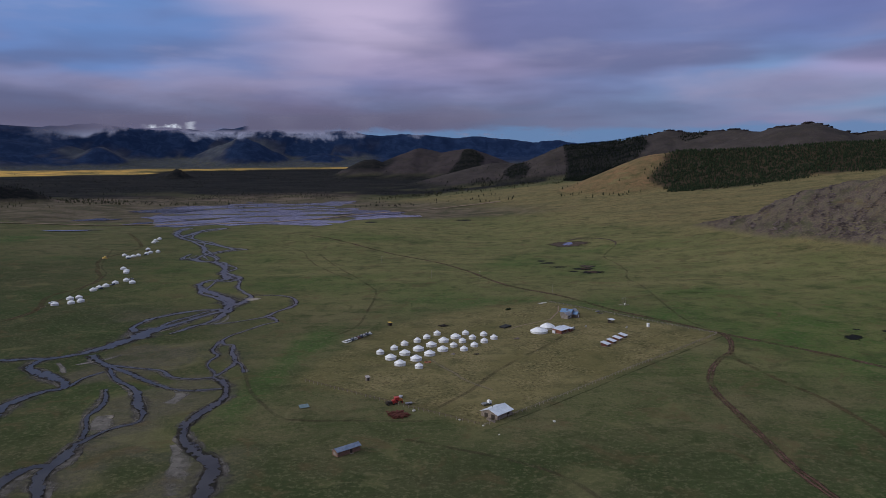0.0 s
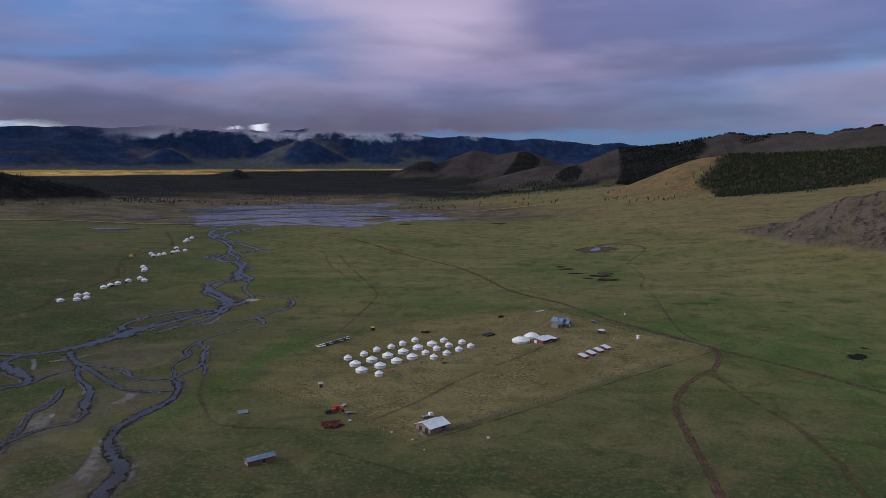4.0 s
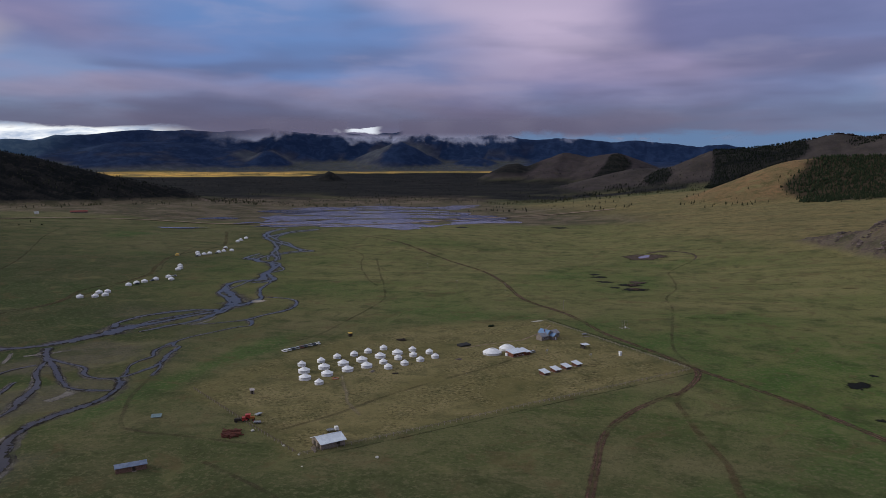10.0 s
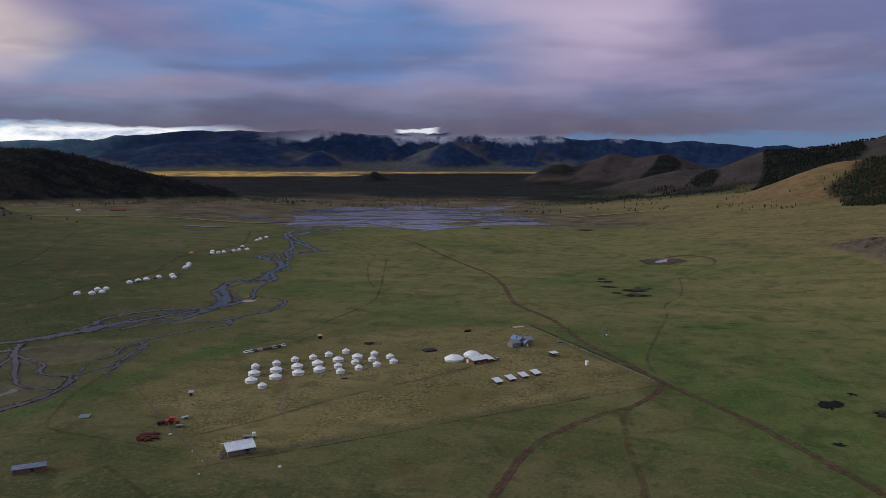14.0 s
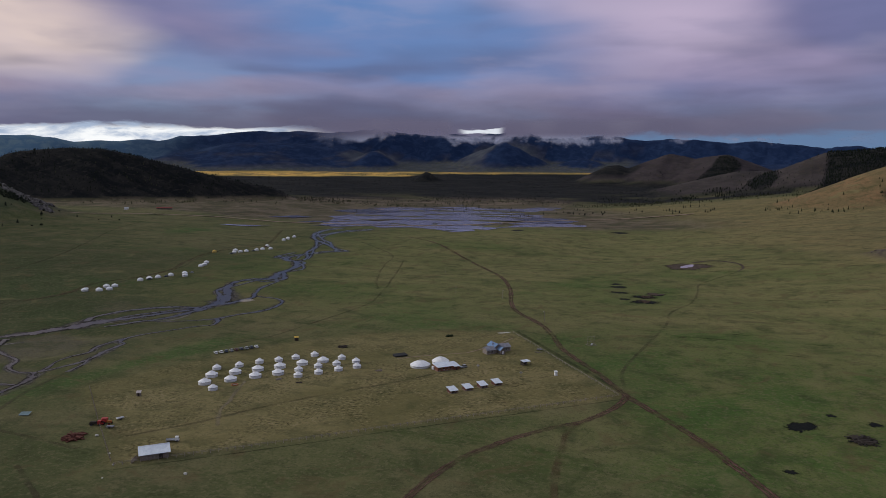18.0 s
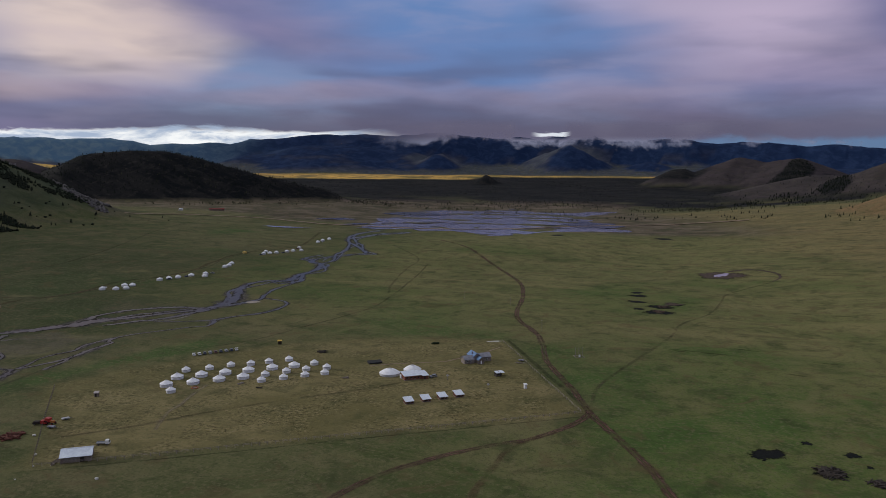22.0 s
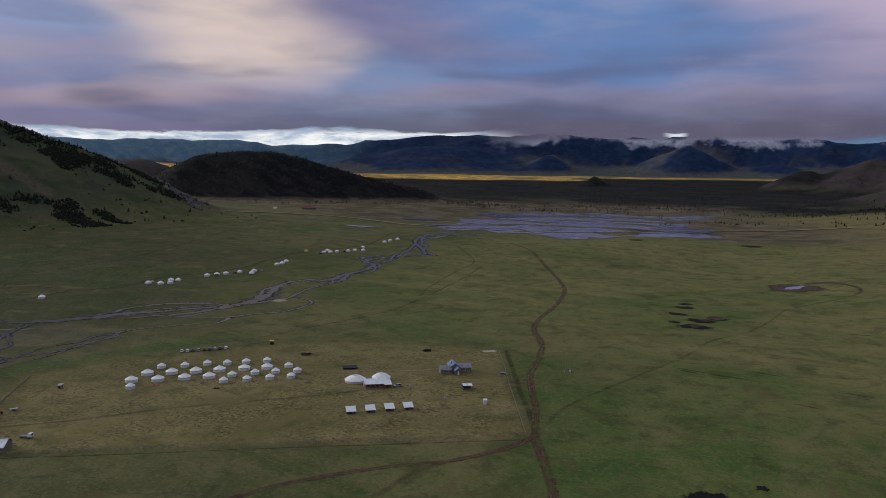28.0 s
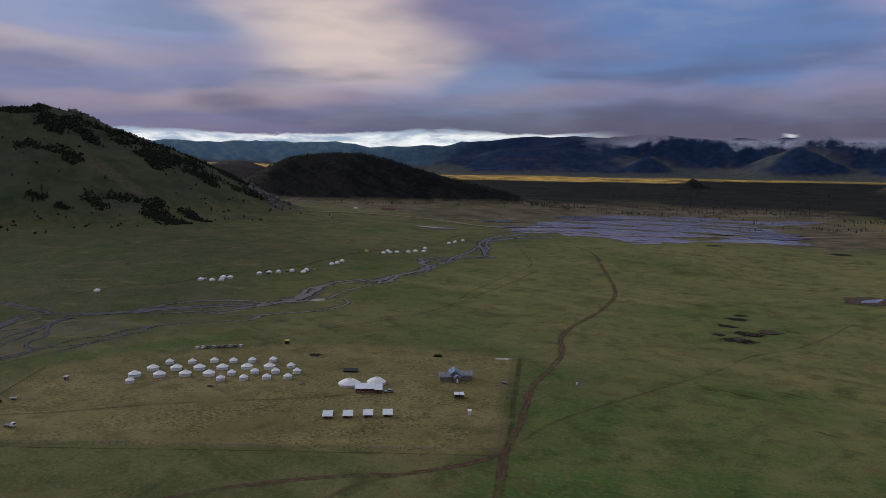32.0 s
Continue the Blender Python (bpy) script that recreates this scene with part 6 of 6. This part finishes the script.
grow("hill_forest", scatter(60000, 450, 1560, 1000, 1760, 1, lambda x, y: step(-in_polygon(x, y, WOOD_EDGE) + 40 * fbm(x, y, 50, 3, 2), -6, 16) * 0.6), 5.6, NEEDLES, "dense dark green conifer forest on the hillside", "forest", 1, conifer, 1.5)
grow("hill_forest_edge", scatter(16000, 450, 1560, 1000, 1760, 31, lambda x, y: step(-in_polygon(x, y, WOOD_EDGE) + 60 * fbm(x, y, 40, 3, 2), -16, 16) * 0.35), 5.2, LARCH, "lighter green larches among the hillside conifers", "forest", 31, conifer, 1.7)
grow("hill_shrubs", scatter(380, 280, 520, 1500, 1740, 2, lambda x, y: 0.5 * step(fbm(x, y, 60, 3, 6), 0.02, 0.16)), 6.0, LARCH, "scattered green shrubs at the foot of the hill", "shrubs", 2)
grow("far_hill_forest", scatter(14000, 380, 1000, 2050, 2720, 3, lambda x, y: np.maximum(step(-in_polygon(x, y, DARK_WOOD_EDGE), -5, 10), step(60 - np.hypot(x - 900, y - 2540), 0, 30))), 6.0, DARK_NEEDLES, "black-green conifer forest on the far hill", "forest", 3)
grow("knoll_forest", scatter(7000, 20, 360, 2430, 3300, 13, lambda x, y: np.maximum.reduce([step(-in_polygon(x, y, p) + 30 * fbm(x, y, 50, 3, 2), -4, 10) for p in HILL_WOODS])), 5.5, DARK_NEEDLES, "dark patches of conifers on the brown knolls", "forest", 13)
grow("foot_trees", scatter(500, 40, 330, 2330, 2560, 14, lambda x, y: step(fbm(x, y, 50, 3, 19), 0.0, 0.12)), 7.0, DARK_NEEDLES, "dark conifers at the foot of the brown knolls", "trees", 14)
grow("valley_forest", scatter(26000, -2300, 700, 1750, 3700, 4, lambda x, y: step(spread(x, y) + 160 * fbm(x, y, 240, 4, 8), 2000, 2160) * step(spread(x, y), 3740, 3700) * np.where(spread(x, y) < 2350, 1.0, 0.25) * step(fbm(x, y, 130, 4, 33), -0.12, 0.1)), 4.5, DARK_NEEDLES, "wide dark conifer forest over the valley floor", "forest", 4)
grow("forest_edge", scatter(9000, -1500, 400, 1500, 2350, 5, lambda x, y: step(spread(x, y), 1880, 2020) * step(spread(x, y), 2300, 2150) * step(fbm(x, y, 90, 3, 9), 0.0, 0.12) * 0.6), 6.0, LARCH, "thin brownish larches at the edge of the forest", "trees", 5)
grow("crater_forest", scatter(9000, -1950, -850, 1350, 2150, 6, lambda x, y: step(ridge(x, y, CRATER, 0.66, 30) - base_height(x, y), 0, 40) * 0.9), 5.5, DARK_NEEDLES, "dark conifers over the old crater's flanks", "forest", 6)
grow("lakeshore_trees", scatter(1400, -620, 200, 1640, 2010, 7, lambda x, y: step(fbm(x, y, 70, 3, 12), 0.06, 0.14) * 0.4), 5.5, DARK_NEEDLES, "dark low trees along the far lake shore", "trees", 7)



def tussock(rng):
    """A low tuft: a ragged skirt drawn up to a blunt top."""
    a = 2 * np.pi * (np.arange(5) + 0.6 * rng.rand(5)) / 5
    q, k = 0.5 * rng.uniform(0.7, 1.3, 5), 0.3 * rng.uniform(0.7, 1.3, 5)
    v = np.vstack([np.stack([q * np.cos(a), q * np.sin(a), np.zeros(5)], 1), np.stack([k * np.cos(a + 0.4), k * np.sin(a + 0.4), rng.uniform(0.5, 0.9, 5)], 1), [[0, 0, 1.0]]])
    f = []
    for i in range(5):
        j = (i + 1) % 5
        f += [(i, j, 5 + i), (j, 5 + j, 5 + i), (5 + i, 5 + j, 10)]
    return v + (0, 0, 0.4), np.array(f)


STRAW = tree_material("straw_tuft", (0.095, 0.075, 0.034), (0.22, 0.175, 0.09))
grow("dry_tussocks", scatter(26000, -70, 190, 310, 605, 41, lambda x, y: step(-in_polygon(x, y, COMPOUND), 0, 6) * (0.12 + 0.75 * step(fbm(x, y, 34, 4, 43), 0.0, 0.14))), 0.22, STRAW, "tufts of dry straw-coloured grass inside the camp", "grass", 41, tussock, 3.2)
grow("green_shrub", [(59, 572), (60.5, 573), (58, 571)], 1.6, NEEDLES, "small green shrub beside the camp's upper edge", "shrub", 51, bush, 1.6)

SLOPE_NEEDLES = tree_material("slope_needles", (0.015, 0.019, 0.014), (0.034, 0.039, 0.027))
# bands of wood on the steep slope: start, end, half width
BANDS = [((-1300, 758), (-1205, 753), 13), ((-1228, 778), (-1134, 816), 12), ((-1166, 688), (-1092, 745), 12), ((-1154, 864), (-1090, 909), 24), ((-1090, 909), (-1079, 981), 26),
         ((-1046, 947), (-995, 1060), 20), ((-942, 777), (-911, 814), 13), ((-911, 814), (-796, 806), 17), ((-886, 863), (-800, 860), 8), ((-980, 644), (-970, 650), 12),
         ((-949, 723), (-913, 731), 9), ((-936, 673), (-928, 676), 8), ((-1330, 703), (-1209, 830), 10), ((-1209, 830), (-1130, 990), 13), ((-1130, 990), (-1050, 1095), 16)]


def band_reach(x, y, bands):
    """How deep inside the nearest band a place lies, in half widths."""
    d = np.full(np.shape(x), -9.0)
    for (ax, ay), (bx, by), w in bands:
        dx, dy = bx - ax, by - ay
        t = np.clip(((x - ax) * dx + (y - ay) * dy) / (dx * dx + dy * dy), 0, 1)
        d = np.maximum(d, 1 - np.hypot(x - ax - t * dx, y - ay - t * dy) / w)
    return d


def clump_density(x, y):
    return np.maximum(0.85 * step(band_reach(x, y, BANDS) + 4.5 * fbm(x, y, 44, 5, 15), -0.9, 0.7), 0.005 * step(fbm(x, y, 140, 3, 16), -0.05, 0.1) + 0.001)


grow("slope_trees", scatter(16000, -1420, -780, 560, 1160, 8, clump_density), 6.5, SLOPE_NEEDLES, "clumps of dark trees on the steep grassy slope", "trees", 8, conifer, 1.25)
grow("slope_brush", scatter(34000, -1420, -780, 560, 1160, 18, clump_density), 3.6, SLOPE_NEEDLES, "low dark brush between the trees of the slope", "brush", 18, bush, 1.25)


def make_tree(x, y, h, seed):
    t = thing("conifer", x, y, 40 * seed, "single dark conifer on the grassy slope", "tree", "conifers on the slope", 0.2)
    rng = np.random.RandomState(seed)
    part("trunk", rod(h * 0.02, h * 0.006, h * 0.9, (0, 0, 0), 6), BARK, t)
    vs, fs, start = [], [], 0
    for k in range(3):
        v, f = conifer(rng, 9)
        v = v * (h, h, h) * (1 - 0.12 * k, 1 - 0.12 * k, 1 - 0.04 * k)
        vs.append(v)
        fs.append(f + start)
        start += len(v)
    me = bpy.data.meshes.new("crown")
    me.from_pydata(np.vstack(vs).tolist(), [], np.vstack(fs).tolist())
    me.materials.append(NEEDLES)
    c = new("crown", me)
    c.parent = t
    return t


rnd = random.Random(5)
for n in range(34):
    (ax, ay), (bx, by), w = BANDS[(6, 7, 8, 9, 10, 11)[n % 6]]
    u, a, far = rnd.random(), rnd.uniform(0, 6.28), w * rnd.uniform(0.7, 2.2)
    make_tree(ax + (bx - ax) * u + far * math.cos(a), ay + (by - ay) * u + far * math.sin(a), rnd.uniform(5, 9), n)


def crag(rng):
    bm = bmesh.new()
    bmesh.ops.create_icosphere(bm, subdivisions=2, radius=0.5)
    v = np.array([p.co[:] for p in bm.verts])
    v = np.round(v * rng.uniform(2.2, 3.4, 3) + rng.uniform(-0.5, 0.5, 3)) / 2.8 + rng.uniform(-0.07, 0.07, v.shape)
    f = np.array([[p.index for p in q.verts] for q in bm.faces])
    bm.free()
    return v + (0, 0, 0.15), f


PALE_STONE = plain("grey_crag", (0.07, 0.064, 0.064), (0.17, 0.155, 0.15), 0.12, 0.95, 0.0, 0.4)
DARK_STONE = plain("dark_crag", (0.020, 0.017, 0.019), (0.045, 0.038, 0.042), 0.12, 1.0, 0.0, 0.4, 0.0)
STONE = plain("violet_grey_rock", (0.048, 0.039, 0.041), (0.155, 0.123, 0.120), 0.12, 0.95, 0.0, 0.4)


def spur_rocks(x, y):
    h = ridge(x, y, ROCKY_SPUR, 0.80, 12) - base_height(x, y)
    return step(h, 4, 12) * step(np.abs(fbm(x * 0.6 + y * 0.8, (y * 0.6 - x * 0.8) * 3, 60, 3, 51)), 0.11, 0.02)


CREST_ROCKS = [((-925, 1085), (-965, 1092), 16), ((-965, 1092), (-1010, 1092), 22), ((-1010, 1092), (-1062, 1092), 16), ((-1000, 1145), (-1020, 1125), 18), ((-1030, 1120), (-1075, 1088), 9), ((-1110, 1030), (-1128, 1005), 8), ((-1180, 925), (-1230, 862), 6), ((-1250, 845), (-1290, 812), 8)]
FAR_CRAGS = [((763, 2654), (842, 2650), 14), ((842, 2650), (941, 2617), 14), ((960, 2590), (1040, 2440), 12), ((1060, 2330), (1066, 2250), 14), ((1066, 2250), (1105, 2176), 22), ((1130, 2160), (1165, 2140), 12), ((1200, 2125), (1260, 2090), 12)]
grow("spur_rocks", scatter(26000, 345, 680, 760, 1060, 9, spur_rocks), 1.15, STONE, "broken violet-grey rock ledges on the spur", "rocks", 9, crag, 2.6)
grow("slope_rocks", scatter(12000, -1340, -900, 740, 1190, 10, lambda x, y: step(band_reach(x, y, CREST_ROCKS), 0.0, 0.5) * 0.8), 6.0, PALE_STONE, "grey crags along the crest of the steep hill", "rocks", 10, crag, 1.1)
grow("far_crags", scatter(9000, 740, 1300, 2060, 2680, 11, lambda x, y: step(band_reach(x, y, FAR_CRAGS), 0.0, 0.6) * 0.5), 5.0, DARK_STONE, "dark blocky crags along the far hills' crest", "rocks", 11, crag, 2.2)


# ---- low cloud on the far range ----
def cloud_material():
    m, nt, b = surface("low_cloud", 1.0, 0.0, 0.0)
    b.inputs["Base Color"].default_value = (0.05, 0.05, 0.06, 1)
    # the daylight on the cloud is put in as emission
    b.inputs["Emission Color"].default_value = (0.155, 0.155, 0.22, 1)
    b.inputs["Emission Strength"].default_value = 1.0
    p = node(nt, "ShaderNodeMapping", {0: place(nt), 3: (1.0, 1.0, 1.5)}).outputs[0]
    uv = node(nt, "ShaderNodeSeparateXYZ", {0: nt.nodes.new("ShaderNodeTexCoord").outputs["UV"]})
    n1, n2 = noise_(nt, p, 0.0058, 7.0, 0.60, 0.25), noise_(nt, p, 0.0017, 2.0, 0.5)
    along, up = uv.outputs[0], uv.outputs[1]
    # the deck's ragged foot, lying on the crest
    foot = math_(nt, "ADD", up, math_(nt, "ADD", math_(nt, "MULTIPLY", math_(nt, "SUBTRACT", n1, 0.5), 0.85), math_(nt, "MULTIPLY", math_(nt, "SUBTRACT", n2, 0.5), 0.7)))
    deck = math_(nt, "MULTIPLY", ramp(nt, foot, 0.44, 0.62), math_(nt, "MULTIPLY", ramp(nt, along, 0.18, 0.32), ramp(nt, along, 0.84, 0.66)))
    deck = math_(nt, "MULTIPLY", deck, math_(nt, "SUBTRACT", 1.0, math_(nt, "MULTIPLY", ramp(nt, math_(nt, "ABSOLUTE", math_(nt, "SUBTRACT", along, 0.556)), 0.045, 0.03), ramp(nt, up, 0.50, 0.60))))
    # torn puffs hanging below it
    low = math_(nt, "ADD", n1, math_(nt, "MULTIPLY", math_(nt, "SUBTRACT", n2, 0.5), 0.8))
    reach = math_(nt, "ABSOLUTE", math_(nt, "SUBTRACT", up, 0.45))
    puff = math_(nt, "MULTIPLY", ramp(nt, math_(nt, "SUBTRACT", low, math_(nt, "MULTIPLY", reach, 1.1)), 0.45, 0.60), math_(nt, "MULTIPLY", ramp(nt, along, 0.02, 0.12), ramp(nt, along, 0.90, 0.50)))
    nt.links.new(mix(nt, ramp(nt, up, 0.62, 0.42), (0.118, 0.106, 0.160), (0.21, 0.215, 0.30)), b.inputs["Emission Color"])
    a = math_(nt, "MULTIPLY", math_(nt, "MAXIMUM", deck, math_(nt, "MULTIPLY", puff, 0.62)), math_(nt, "MULTIPLY", ramp(nt, up, 1.0, 0.80), ramp(nt, up, 0.0, 0.2)))
    nt.links.new(a, b.inputs["Alpha"])
    return m


def cloud_bank():
    n, rows = 60, 8
    verts, uvs, faces = [], [], []
    for j in range(rows + 1):
        for i in range(n + 1):
            a = radians(-11 + 54 * i / n)
            r = 3945 + 40 * math.sin(i * 0.9) - 20 * math.cos(j)
            verts.append((200 - r * math.sin(a), 150 + r * math.cos(a), 172 + 228 * j / rows))
            uvs.append((i / n, j / rows))
    faces = [(j * (n + 1) + i, j * (n + 1) + i + 1, (j + 1) * (n + 1) + i + 1, (j + 1) * (n + 1) + i) for j in range(rows) for i in range(n)]
    me = bpy.data.meshes.new("low_cloud")
    me.from_pydata(verts, [], faces)
    layer = me.uv_layers.new(name="UVMap")
    for lp in me.loops:
        layer.data[lp.index].uv = uvs[lp.vertex_index]
    me.polygons.foreach_set("use_smooth", np.ones(len(me.polygons), bool))
    me.materials.append(cloud_material())
    o = tagged(new("low_cloud", me), "torn grey cloud hanging before the far range", "cloud", kind="structure")
    o.visible_shadow = False
    return o


cloud_bank()
